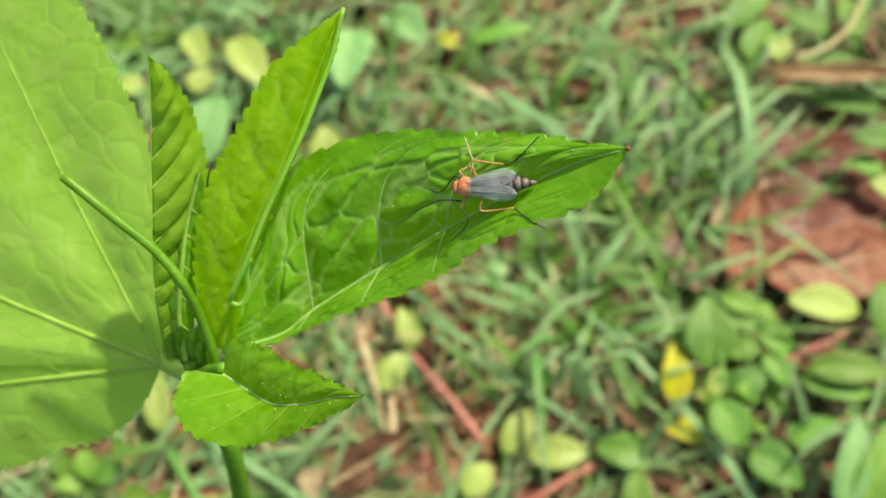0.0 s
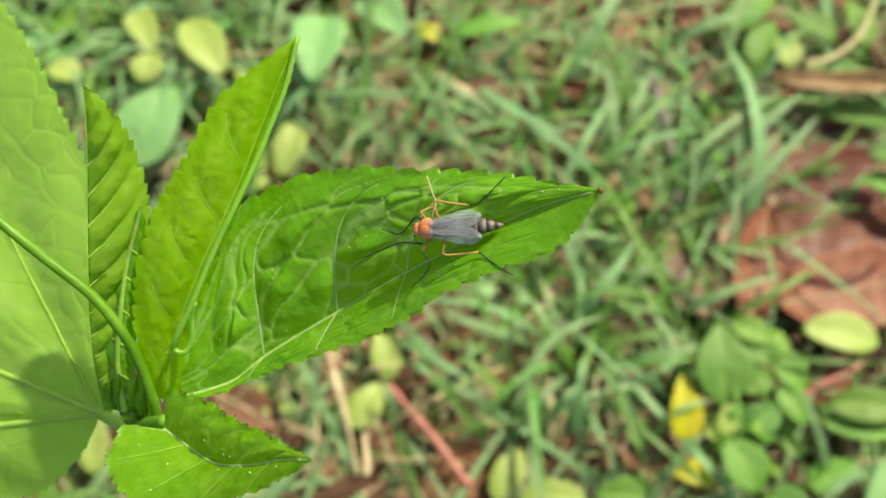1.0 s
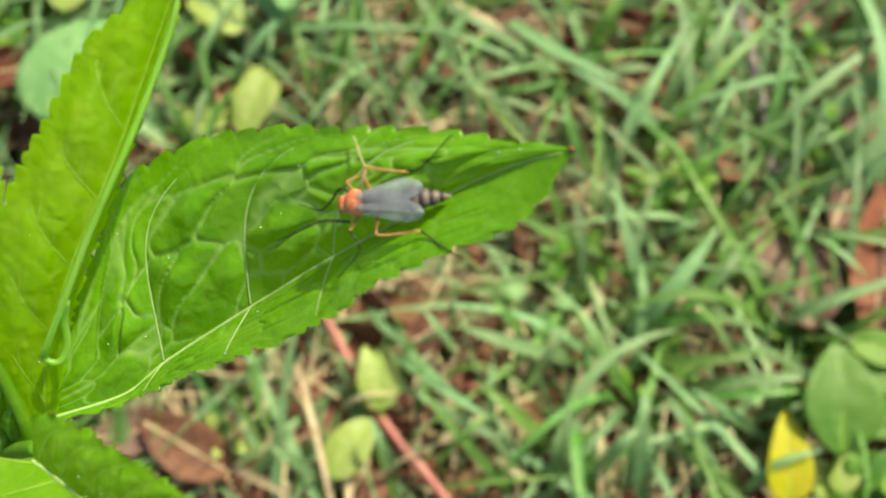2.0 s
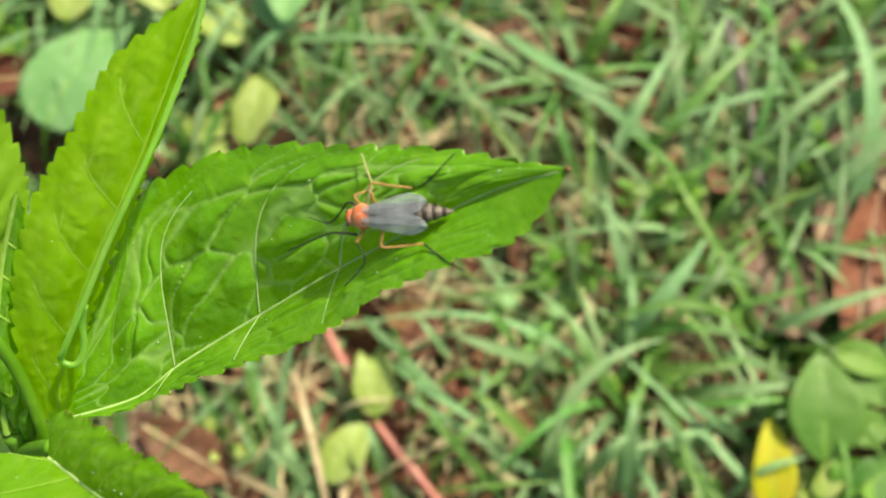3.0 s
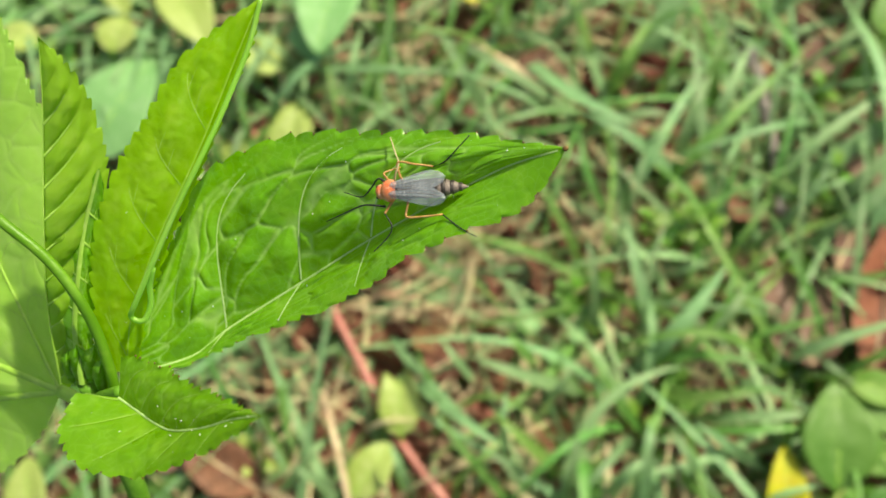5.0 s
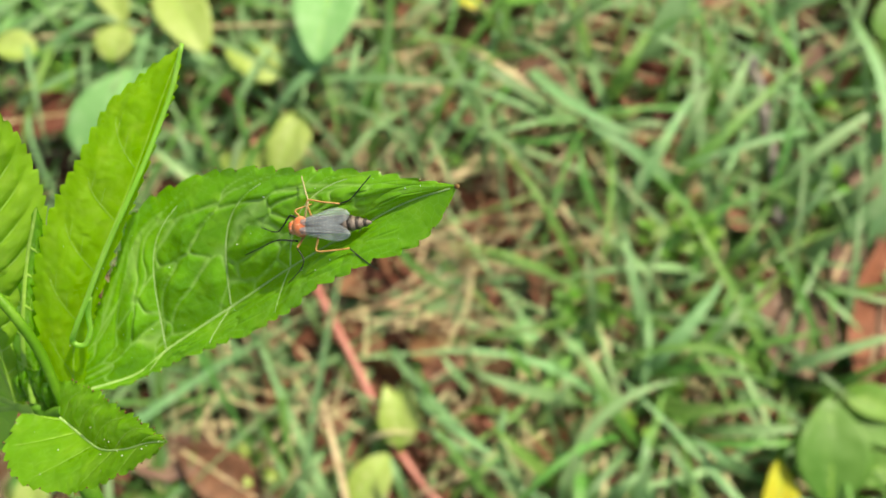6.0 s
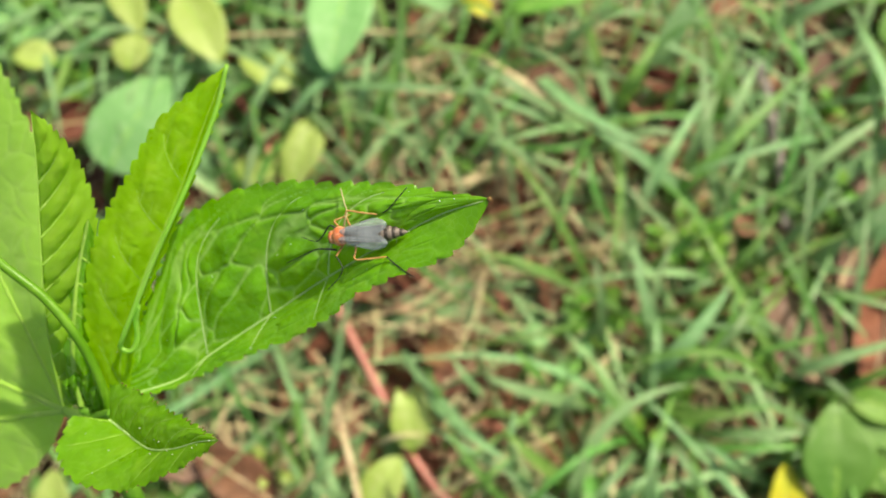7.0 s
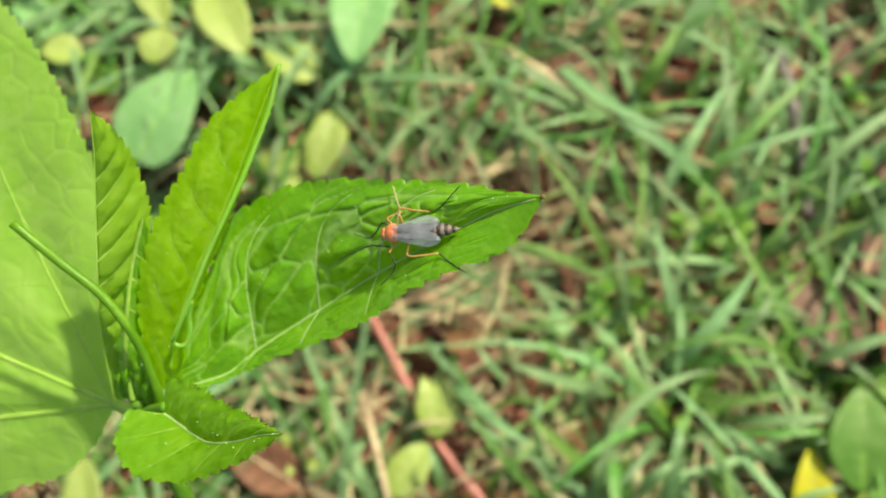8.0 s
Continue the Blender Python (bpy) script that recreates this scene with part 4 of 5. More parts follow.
blade(-0.0237, 0.0373, 0.0060, -0.0200, 0.0490, 0.0290, -0.0192, 0.0755, 0.0300, 0.0022)
blade(-0.0065, 0.0417, 0.0060, -0.0119, 0.0554, 0.0290, -0.0182, 0.0806, 0.0300, 0.0018, GRASS_BLUE)
blade(-0.0084, 0.0352, 0.0060, -0.0154, 0.0448, 0.0290, -0.0216, 0.0666, 0.0300, 0.0015, GRASS_BLUE)
blade(-0.0327, 0.0573, 0.0060, -0.0296, 0.0618, 0.0290, -0.0269, 0.0806, 0.0300, 0.0037, GRASS_BLUE)
blade(-0.0334, 0.0664, 0.0060, -0.0269, 0.0662, 0.0290, -0.0187, 0.0777, 0.0300, 0.0029, GRASS_BLUE)
blade(-0.0069, 0.0461, 0.0060, 0.0010, 0.0533, 0.0290, 0.0113, 0.0763, 0.0300, 0.0022)
blade(0.0173, 0.0573, 0.0060, 0.0103, 0.0597, 0.0290, -0.0017, 0.0823, 0.0300, 0.0048, GRASS_BLUE)
blade(0.0539, 0.0573, 0.0060, 0.0290, 0.0598, 0.0290, 0.0077, 0.0749, 0.0300, 0.0044, GRASS_BLUE)
blade(0.0525, 0.0580, 0.0060, 0.0251, 0.0555, 0.0290, 0.0076, 0.0643, 0.0300, 0.0022, GRASS_BLUE)
blade(0.0443, 0.0286, 0.0060, 0.0245, 0.0386, 0.0290, 0.0093, 0.0514, 0.0300, 0.0018, GRASS_BLUE)
blade(0.0122, 0.0373, 0.0060, 0.0174, 0.0428, 0.0290, 0.0135, 0.0602, 0.0300, 0.0022, GRASS_BLUE)
blade(0.0224, 0.0539, 0.0060, 0.0337, 0.0407, 0.0290, 0.0475, 0.0434, 0.0300, 0.0022)
blade(0.0225, 0.0596, 0.0060, 0.0322, 0.0474, 0.0290, 0.0491, 0.0487, 0.0300, 0.0015)
blade(-0.0336, 0.0380, 0.0060, -0.0402, 0.0321, 0.0290, -0.0463, 0.0354, 0.0300, 0.0011, GRASS_BLUE)
blade(-0.0559, 0.0710, 0.0060, -0.0376, 0.0553, 0.0290, -0.0297, 0.0530, 0.0300, 0.0015)
blade(-0.0351, 0.0417, 0.0060, -0.0336, 0.0469, 0.0290, -0.0393, 0.0687, 0.0300, 0.0015)
blade(-0.0505, 0.0595, 0.0060, -0.0457, 0.0532, 0.0290, -0.0447, 0.0622, 0.0300, 0.0022, GRASS_BLUE)
blade(-0.0813, 0.0310, 0.0060, -0.0811, 0.0335, 0.0290, -0.0885, 0.0483, 0.0300, 0.0033, GRASS_BLUE)
blade(-0.0728, 0.0310, 0.0060, -0.0751, 0.0366, 0.0290, -0.0846, 0.0578, 0.0300, 0.0029)
blade(-0.0656, 0.0374, 0.0060, -0.0637, 0.0427, 0.0290, -0.0688, 0.0600, 0.0300, 0.0022)
blade(-0.0794, 0.0310, 0.0060, -0.0804, 0.0265, 0.0290, -0.0964, 0.0390, 0.0300, 0.0044, GRASS_BLUE)
blade(-0.1239, 0.0461, 0.0060, -0.1118, 0.0531, 0.0290, -0.1064, 0.0707, 0.0300, 0.0029, GRASS_BLUE)
blade(0.0678, 0.0221, 0.0120, 0.0651, 0.0255, 0.0220, 0.0637, 0.0330, 0.0210, 0.0015, STRAW)
blade(0.0532, 0.0461, 0.0120, 0.0547, 0.0352, 0.0220, 0.0585, 0.0281, 0.0210, 0.0013, STRAW)
blade(0.1043, 0.0347, 0.0120, 0.1040, 0.0362, 0.0220, 0.1037, 0.0436, 0.0210, 0.0018, STRAW)
blade(0.0985, 0.0283, 0.0120, 0.0880, 0.0316, 0.0220, 0.0769, 0.0347, 0.0210, 0.0013, STRAW)
blade(0.0794, 0.0500, 0.0120, 0.0706, 0.0469, 0.0220, 0.0630, 0.0485, 0.0210, 0.0015, STRAW)
blade(0.0853, 0.0545, 0.0120, 0.0919, 0.0497, 0.0220, 0.1104, 0.0496, 0.0210, 0.0018, STRAW)
blade(0.0878, 0.0369, 0.0120, 0.0791, 0.0358, 0.0220, 0.0735, 0.0381, 0.0210, 0.0013, STRAW)
blade(0.0524, -0.0835, 0.0120, 0.0516, -0.0715, 0.0220, 0.0523, -0.0597, 0.0210, 0.0022, STRAW)
blade(0.0707, -0.0838, 0.0120, 0.0687, -0.0702, 0.0220, 0.0723, -0.0566, 0.0210, 0.0011, STRAW)
blade(0.0772, -0.0806, 0.0120, 0.0733, -0.0734, 0.0220, 0.0714, -0.0662, 0.0210, 0.0018, STRAW)
blade(0.0944, -0.0776, 0.0120, 0.0895, -0.0688, 0.0220, 0.0802, -0.0550, 0.0210, 0.0011, STRAW)
blade(0.0456, -0.0671, 0.0120, 0.0483, -0.0585, 0.0220, 0.0526, -0.0514, 0.0210, 0.0018, STRAW)
blade(0.0682, -0.0426, 0.0120, 0.0723, -0.0504, 0.0220, 0.0781, -0.0523, 0.0210, 0.0018, STRAW)
blade(0.0737, -0.0408, 0.0120, 0.0794, -0.0474, 0.0220, 0.0884, -0.0524, 0.0210, 0.0015, STRAW)
blade(-0.0247, -0.0824, 0.0120, -0.0284, -0.0642, 0.0220, -0.0348, -0.0441, 0.0210, 0.0018, STRAW)
blade(-0.0423, -0.0543, 0.0120, -0.0308, -0.0494, 0.0220, -0.0206, -0.0418, 0.0210, 0.0011, STRAW)
blade(-0.0385, -0.0544, 0.0120, -0.0341, -0.0494, 0.0220, -0.0326, -0.0417, 0.0210, 0.0011, STRAW)
blade(-0.0120, -0.0762, 0.0120, 0.0037, -0.0694, 0.0220, 0.0225, -0.0643, 0.0210, 0.0009, STRAW)
blade(-0.0546, -0.0718, 0.0120, -0.0424, -0.0782, 0.0220, -0.0336, -0.0831, 0.0210, 0.0026, STRAW)
blade(-0.0219, -0.0562, 0.0120, -0.0143, -0.0545, 0.0220, -0.0053, -0.0543, 0.0210, 0.0015, STRAW)
blade(0.0297, -0.0724, 0.0120, 0.0285, -0.0681, 0.0220, 0.0292, -0.0624, 0.0210, 0.0013, STRAW)
blade(0.0235, -0.0711, 0.0120, 0.0261, -0.0760, 0.0220, 0.0333, -0.0794, 0.0210, 0.0022, STRAW)
blade(0.0526, 0.0612, 0.0120, 0.0451, 0.0644, 0.0220, 0.0360, 0.0821, 0.0210, 0.0009, STRAW)
blade(-0.0489, 0.0771, 0.0120, -0.0201, 0.0763, 0.0220, 0.0001, 0.0820, 0.0210, 0.0009, STRAW)
blade(-0.0152, 0.0758, 0.0120, -0.0009, 0.0631, 0.0220, 0.0077, 0.0578, 0.0210, 0.0009, STRAW)
blade(0.0470, 0.0560, 0.0120, 0.0280, 0.0688, 0.0220, 0.0099, 0.0813, 0.0210, 0.0024, STRAW)
blade(0.0385, 0.0306, 0.0120, 0.0408, 0.0363, 0.0220, 0.0466, 0.0414, 0.0210, 0.0015, STRAW)
blade(0.0297, 0.0306, 0.0120, 0.0268, 0.0363, 0.0220, 0.0194, 0.0479, 0.0210, 0.0011, STRAW)
blade(-0.0052, 0.0349, 0.0120, 0.0064, 0.0321, 0.0220, 0.0148, 0.0351, 0.0210, 0.0011, STRAW)
blade(-0.0143, 0.0328, 0.0120, -0.0161, 0.0384, 0.0220, -0.0136, 0.0440, 0.0210, 0.0013, STRAW)
blade(0.0526, -0.0320, 0.0120, 0.0554, -0.0294, 0.0220, 0.0512, -0.0182, 0.0210, 0.0011, STRAW)
blade(0.0812, -0.0230, 0.0120, 0.0813, -0.0296, 0.0220, 0.0884, -0.0312, 0.0210, 0.0013, STRAW)
blade(0.0943, -0.0193, 0.0120, 0.0957, -0.0262, 0.0220, 0.0986, -0.0331, 0.0210, 0.0013, STRAW)
blade(0.0695, -0.0517, 0.0120, 0.0747, -0.0605, 0.0220, 0.0690, -0.0700, 0.0210, 0.0011, STRAW)
blade(0.1421, -0.0027, 0.0000, 0.1481, 0.0364, 0.0340, 0.1424, 0.0899, 0.0300, 0.0064, GRASS_BLUE)
blade(0.0723, 0.0729, 0.0000, 0.0828, 0.0936, 0.0240, 0.1049, 0.1260, 0.0300, 0.0095, GRASS_BLUE)
blade(0.0516, -0.0835, 0.0060, 0.0435, -0.0692, 0.0290, 0.0455, -0.1075, 0.0300, 0.0042)
blade(0.0492, -0.0469, 0.0060, 0.0426, -0.0838, 0.0290, 0.0453, -0.1258, 0.0300, 0.0037, GRASS_BLUE)
blade(-0.0213, -0.1193, -0.0000, -0.0213, -0.1096, 0.0140, -0.0227, -0.0997, 0.0120, 0.0090, GRASS_BLUE)
blade(0.1617, -0.1043, 0.0060, 0.1514, -0.0921, 0.0290, 0.1478, -0.0706, 0.0300, 0.0037, GRASS_BLUE)
blade(0.0774, -0.1231, 0.0060, 0.0953, -0.0950, 0.0290, 0.1078, -0.0862, 0.0300, 0.0037, GRASS_BLUE)
blade(0.1924, -0.1052, 0.0060, 0.1634, -0.1018, 0.0290, 0.1420, -0.1172, 0.0300, 0.0042, GRASS_BLUE)
blade(-0.1347, -0.1160, 0.0000, -0.1177, -0.0982, 0.0200, -0.1071, -0.0816, 0.0200, 0.0053, GRASS_BLUE)
blade(-0.0728, -0.1178, 0.0000, -0.0553, -0.1025, 0.0200, -0.0365, -0.0839, 0.0200, 0.0058, GRASS_BLUE)
blade(-0.1674, -0.1126, 0.0000, -0.1364, -0.1024, 0.0200, -0.1129, -0.0984, 0.0200, 0.0058)
blade(-0.0206, 0.0803, 0.0000, -0.0168, 0.0904, 0.0300, -0.0149, 0.1249, 0.0340, 0.0042)
blade(-0.0316, 0.0538, 0.0060, -0.0183, 0.0683, 0.0290, -0.0182, 0.1006, 0.0300, 0.0042)
weed_leaf(-0.1435, 0.0720, 0.034, 0.0150, 0.0115, 170, YELLOW_GREEN, "round yellow-green leaf behind the vine", blunt=0.9)
weed_leaf(-0.1094, 0.0741, 0.034, 0.0140, 0.0136, 80, YELLOW_GREEN, "pale yellow-green leaf behind the vine", blunt=0.9)
weed_leaf(-0.1641, 0.0956, 0.020, 0.0211, 0.0119, 150, WEED_BLUE, "pale bluish leaf behind the vine", blunt=0.8)
weed_leaf(-0.1265, 0.0990, 0.018, 0.0194, 0.0085, 20, WEED_BLUE, "pale bluish leaf behind the vine", blunt=0.8)
weed_leaf(-0.1437, 0.0654, 0.012, 0.0194, 0.0102, 40, YELLOW_GREEN, "pale leaf among fallen leaves", blunt=0.8)
stick("twig", [Vector((-0.1525, 0.0790, 0.0280)), Vector((-0.1024, 0.0828, 0.0280)), Vector((-0.0636, 0.0853, 0.0280)), Vector((-0.0118, 0.0862, 0.0280))], 0.0009, STRAW, "long thin dry stalk over weeds", "stalk", 0.8, 2)
blade(-0.1844, 0.0972, 0.0060, -0.1585, 0.0873, 0.0290, -0.1413, 0.1008, 0.0300, 0.0047, GRASS_BLUE)
blade(-0.1725, 0.0796, 0.0060, -0.1474, 0.0825, 0.0290, -0.1299, 0.0935, 0.0300, 0.0043, GRASS_BLUE)
blade(-0.1537, 0.0722, 0.0060, -0.1323, 0.0778, 0.0290, -0.1088, 0.0910, 0.0300, 0.0039, GRASS_BLUE)
blade(-0.1303, 0.0769, 0.0060, -0.1095, 0.0753, 0.0290, -0.0872, 0.0791, 0.0300, 0.0035, GRASS_BLUE)
blade(-0.1574, 0.0532, 0.0060, -0.1393, 0.0552, 0.0290, -0.1184, 0.0679, 0.0300, 0.0039, GRASS_BLUE)
blade(-0.1055, 0.0484, 0.0060, -0.0962, 0.0550, 0.0290, -0.0878, 0.0745, 0.0300, 0.0039, GRASS_BLUE)
blade(-0.0761, 0.0506, 0.0060, -0.0657, 0.0592, 0.0290, -0.0549, 0.0812, 0.0300, 0.0035, GRASS_BLUE)
blade(-0.0615, 0.0529, 0.0060, -0.0480, 0.0614, 0.0290, -0.0285, 0.0741, 0.0300, 0.0039, GRASS_BLUE)
blade(0.1176, 0.0250, 0.0120, 0.1431, 0.0396, 0.0300, 0.1712, 0.0600, 0.0340, 0.0066, GRASS_BLUE)
blade(0.1249, 0.0067, 0.0120, 0.1477, 0.0221, 0.0320, 0.1751, 0.0474, 0.0360, 0.0061, GRASS_BLUE)
blade(0.0947, 0.0454, 0.0060, 0.0973, 0.0538, 0.0290, 0.1076, 0.0750, 0.0300, 0.0048, GRASS_BLUE)
blade(0.0824, 0.0333, 0.0060, 0.0844, 0.0451, 0.0290, 0.0928, 0.0628, 0.0300, 0.0048, GRASS_BLUE)
blade(0.0321, 0.0844, 0.0060, 0.0438, 0.0561, 0.0290, 0.0668, 0.0421, 0.0300, 0.0053, GRASS_BLUE)
blade(0.0500, 0.0473, 0.0060, 0.0619, 0.0460, 0.0290, 0.0778, 0.0463, 0.0300, 0.0058, GRASS_BLUE)
blade(-0.0176, 0.0279, 0.0060, -0.0108, 0.0016, 0.0290, 0.0093, -0.0136, 0.0300, 0.0037)
blade(0.1483, 0.0693, 0.0060, 0.1636, 0.0830, 0.0290, 0.1852, 0.0980, 0.0300, 0.0053)
blade(0.1205, 0.0978, 0.0060, 0.1327, 0.0978, 0.0290, 0.1615, 0.1059, 0.0300, 0.0058, GRASS_BLUE)


def tuft(x, y, blades, seed):
    """Long narrow grass blades that fan out from one root and arch over."""
    rnd = random.Random(seed)
    thing = empty("grass_clump", pose(x, y, 0), "tuft of long narrow bluish green grass blades", "grass", "tufts of grass")
    for k in range(blades):
        a = 2 * math.pi * (k + rnd.uniform(-0.4, 0.4)) / blades
        l = rnd.uniform(0.040, 0.085)
        d = Vector((math.cos(a), math.sin(a), 0))
        side = Vector((-d.y, d.x, 0)) * l * rnd.uniform(-0.14, 0.14)
        p0 = d * 0.002 + Vector((0, 0, -0.006))
        p1 = d * l * 0.45 + side + Vector((0, 0, rnd.uniform(0.018, 0.034)))
        p2 = d * l + Vector((0, 0, rnd.uniform(0.010, 0.034)))
        v, f = strip_verts(p0, p1, p2, rnd.uniform(0.0017, 0.0034), 12, 0.3, rnd.uniform(-0.5, 0.5))
        ob = new("grass_blade", mesh_of("grass_blade", v, f, GRASS if rnd.random() < (0.7 if y < 0 else 0.35) else GRASS_BLUE))
        ob.parent = thing


for i, (x, y) in enumerate(((0.099, 0.003), (0.067, -0.052), (0.083, -0.025), (0.116, -0.041), (0.058, 0.064), (0.146, 0.021), (0.030, 0.083), (0.115, 0.066), (-0.007, 0.070), (0.055, -0.007), (0.141, 0.061), (-0.161, 0.104), (-0.141, 0.107), (-0.178, 0.123), (-0.075, 0.107), (-0.067, 0.080), (-0.134, 0.089), (-0.166, 0.092), (-0.152, 0.117), (-0.127, 0.098), (-0.108, 0.114), (-0.104, 0.092), (-0.082, 0.092), (-0.070, 0.120), (-0.127, 0.120), (-0.055, 0.065), (-0.143, 0.080))):
    tuft(x, y, 9, 40 + i)


# ---------------- filling growth, uncountable ----------------
BARE = [(-0.040, -0.062, 0.028), (-0.030, -0.106, 0.030), (0.182, 0.005, 0.030), (0.150, 0.020, 0.018), (0.03, 0.06, 0.014)]


def scatter():
    rnd = random.Random(5)

    def field(count, extent, maker, material, name, label, category):
        verts, faces = [], []
        for _ in range(count):
            r = extent * rnd.random() ** 0.8
            a = rnd.uniform(0, 2 * math.pi)
            v, f = maker(0.03 + r * math.cos(a), 0.02 + r * math.sin(a) * 0.85)
            b = len(verts)
            verts += v
            faces += [tuple(i + b for i in q) for q in f]
        ob = new(name, mesh_of(name, verts, faces, material))
        tagged(ob, label, category, kind="stuff")

    def grass(x, y):
        # thin in bare patches where litter shows
        for _ in range(3):
            bare = any((x - a) ** 2 + (y - b) ** 2 < r * r for a, b, r in BARE) or noise.noise(Vector((x * 22, y * 22, 4))) < -0.18
            if not bare or rnd.random() < 0.25:
                break
            x, y = x + rnd.uniform(-0.06, 0.06), y + rnd.uniform(-0.06, 0.06)
        l = rnd.uniform(0.06, 0.16)
        a = rnd.gauss(0.7, 1.2) + (math.pi if rnd.random() < 0.4 else 0)
        near = abs(x - 0.04) < 0.15 and abs(y) < 0.11
        rise = rnd.uniform(0.07, 0.20) * (0.7 if near else 1)
        p0 = Vector((x, y, -0.006))
        p2 = p0 + Vector((l * math.cos(a), l * math.sin(a), l * rise * rnd.uniform(0.2, 0.9) + 0.006))
        p1 = (p0 + p2) * 0.5 + Vector((rnd.uniform(-0.1, 0.1) * l, rnd.uniform(-0.1, 0.1) * l, l * rise * 0.45))
        return strip_verts(p0, p1, p2, rnd.uniform(0.0014, 0.0040) * (0.62 if near else 1), 8, 0.3, rnd.uniform(-1, 1))

    def tall(x, y):
        while math.hypot(x - 0.03, y - 0.02) < 0.42:
            x, y = x * 1.7 + 0.1, y * 1.7 + 0.05
        l = rnd.uniform(0.06, 0.16)
        a = rnd.uniform(0, 2 * math.pi)
        p0 = Vector((x, y, -0.01))
        p2 = p0 + Vector((l * math.cos(a), l * math.sin(a), rnd.uniform(0.02, 0.07)))
        p1 = (p0 + p2) * 0.5 + Vector((0, 0, rnd.uniform(0.02, 0.05)))
        return strip_verts(p0, p1, p2, rnd.uniform(0.004, 0.009), 4, 0.3, rnd.uniform(-1, 1))

    def broad(x, y):
        while math.hypot(x - 0.03, y - 0.02) < 0.9:
            x, y = x * 1.9 + 0.1, y * 1.9 + 0.05
        l = rnd.uniform(0.12, 0.28)
        a = rnd.uniform(0, 2 * math.pi)
        p0 = Vector((x, y, -0.02))
        p2 = p0 + Vector((l * math.cos(a), l * math.sin(a), rnd.uniform(0.03, 0.09)))
        p1 = (p0 + p2) * 0.5 + Vector((0, 0, rnd.uniform(0.03, 0.06)))
        return strip_verts(p0, p1, p2, rnd.uniform(0.012, 0.026), 4, 0.3, rnd.uniform(-1, 1))

    def fine(x, y):
        l = rnd.uniform(0.03, 0.075)
        a = rnd.uniform(0, 2 * math.pi)
        p0 = Vector((x, y, -0.004))
        p2 = p0 + Vector((l * math.cos(a), l * math.sin(a), rnd.uniform(0.004, 0.020)))
        p1 = (p0 + p2) * 0.5 + Vector((rnd.uniform(-0.2, 0.2) * l, rnd.uniform(-0.2, 0.2) * l, rnd.uniform(0.003, 0.010)))
        return strip_verts(p0, p1, p2, rnd.uniform(0.0005, 0.0013), 5, 0.5, rnd.uniform(-2, 2))

    def crumb(x, y):
        l, w = rnd.uniform(0.008, 0.03), rnd.uniform(0.005, 0.016)
        m = pose(x, y, rnd.uniform(0.0, 0.007), rnd.uniform(-30, 30), rnd.uniform(-30, 30), rnd.uniform(0, 360))
        n = 5
        v, f = [], []
        for i in range(n + 1):
            for j in range(n + 1):
                s, t = i / n - 0.5, j / n - 0.5
                e = 1 - 0.5 * (abs(s) * 2) ** 2
                q = Vector((s * l, t * w * e, 0))
                q.z = 0.35 * w * (t * t * 3 + noise.noise(Vector((x * 99 + s * 3, y * 99 + t * 3, 0))) * 0.6)
                v.append(m @ q)
        for i in range(n):
            for j in range(n):
                b = i * (n + 1) + j
                f.append((b, b + 1, b + n + 2, b + n + 1))
        return v, f

    field(1900, 0.48, crumb, DEAD, "leaf_litter", "scattered crumpled brown bits of fallen leaves", "leaf litter")
    field(3000, 0.45, fine, STRAW, "dry_grass", "thin dry straw-coloured grass stalks on the litter", "dry grass")
    field(1000, 0.50, grass, GRASS, "grass", "fine green grass growing through the litter", "grass")
    field(1900, 0.50, grass, GRASS_BLUE, "grass", "pale bluish green grass growing through the litter", "grass")
    field(11000, 2.6, tall, GRASS, "grass", "green lawn grass further off", "grass")
    field(16000, 8.0, broad, GRASS, "grass", "green lawn grass in the distance", "grass")
    field(4000, 2.5, crumb, DEAD, "leaf_litter", "brown fallen leaves further off", "leaf litter")


scatter()


# ---------------- the plant ----------------
plant = empty("vine_plant", pose(0, 0, 0), "young vine with glossy toothed bright green leaves", "plant")
stem_ribs = mm((0.6, 0.2, 3.5), (1.2, -2, 0), (1.8, -4.4, -2.8), (2.5, -7.3, -7), (2.0, -10.6, -13.5), (0.9, -15, -23), (-4, -37, -70), (-14, -80, -165), (-30, -152, -325))
part("stem", curve_tube(stem_ribs, 0.00085, 60, 1.3, 14), STEM_GREEN, plant, "smooth green stem")

# broad lobe that points forward, folded along its midrib
right = Blade(
    mm((3.2, 1.2, 2.0), (9.2, 2.7, 3.1), (12.3, 4.7, 4.4), (16.3, 6.6, 6.5), (20.5, 8.3, 9.1), (24.1, 9.5, 12.0), (27.7, 10.5, 14.9), (31.7, 11.7, 17.6), (35.7, 12.7, 20.3), (39.7, 12.9, 22.8)),
    mm((3.5, 4.0, 3.6), (5.7, 8.0, 5.7), (8.0, 12.4, 8.1), (10.2, 16.3, 10.6), (16.1, 17.9, 13.9), (21.3, 17.7, 16.3), (26.3, 16.6, 18.3), (31.0, 15.7, 20.0), (35.8, 14.2, 21.6), (39.7, 12.9, 22.8)),
    mm((3.7, 0.9, 2.4), (9.0, 1.9, 3.5), (12.7, 3.0, 5.3), (16.8, 3.9, 7.7), (20.9, 4.6, 10.2), (24.9, 5.6, 13.1), (28.3, 7.2, 15.8), (32.3, 8.3, 18.0), (37.1, 9.7, 20.0), (39.7, 12.9, 22.8)),
    laterals=5, quilt=0.0004, bulge=0.0006, teeth=24, tooth=0.0006, calm=0.3, ripple=0.0009)
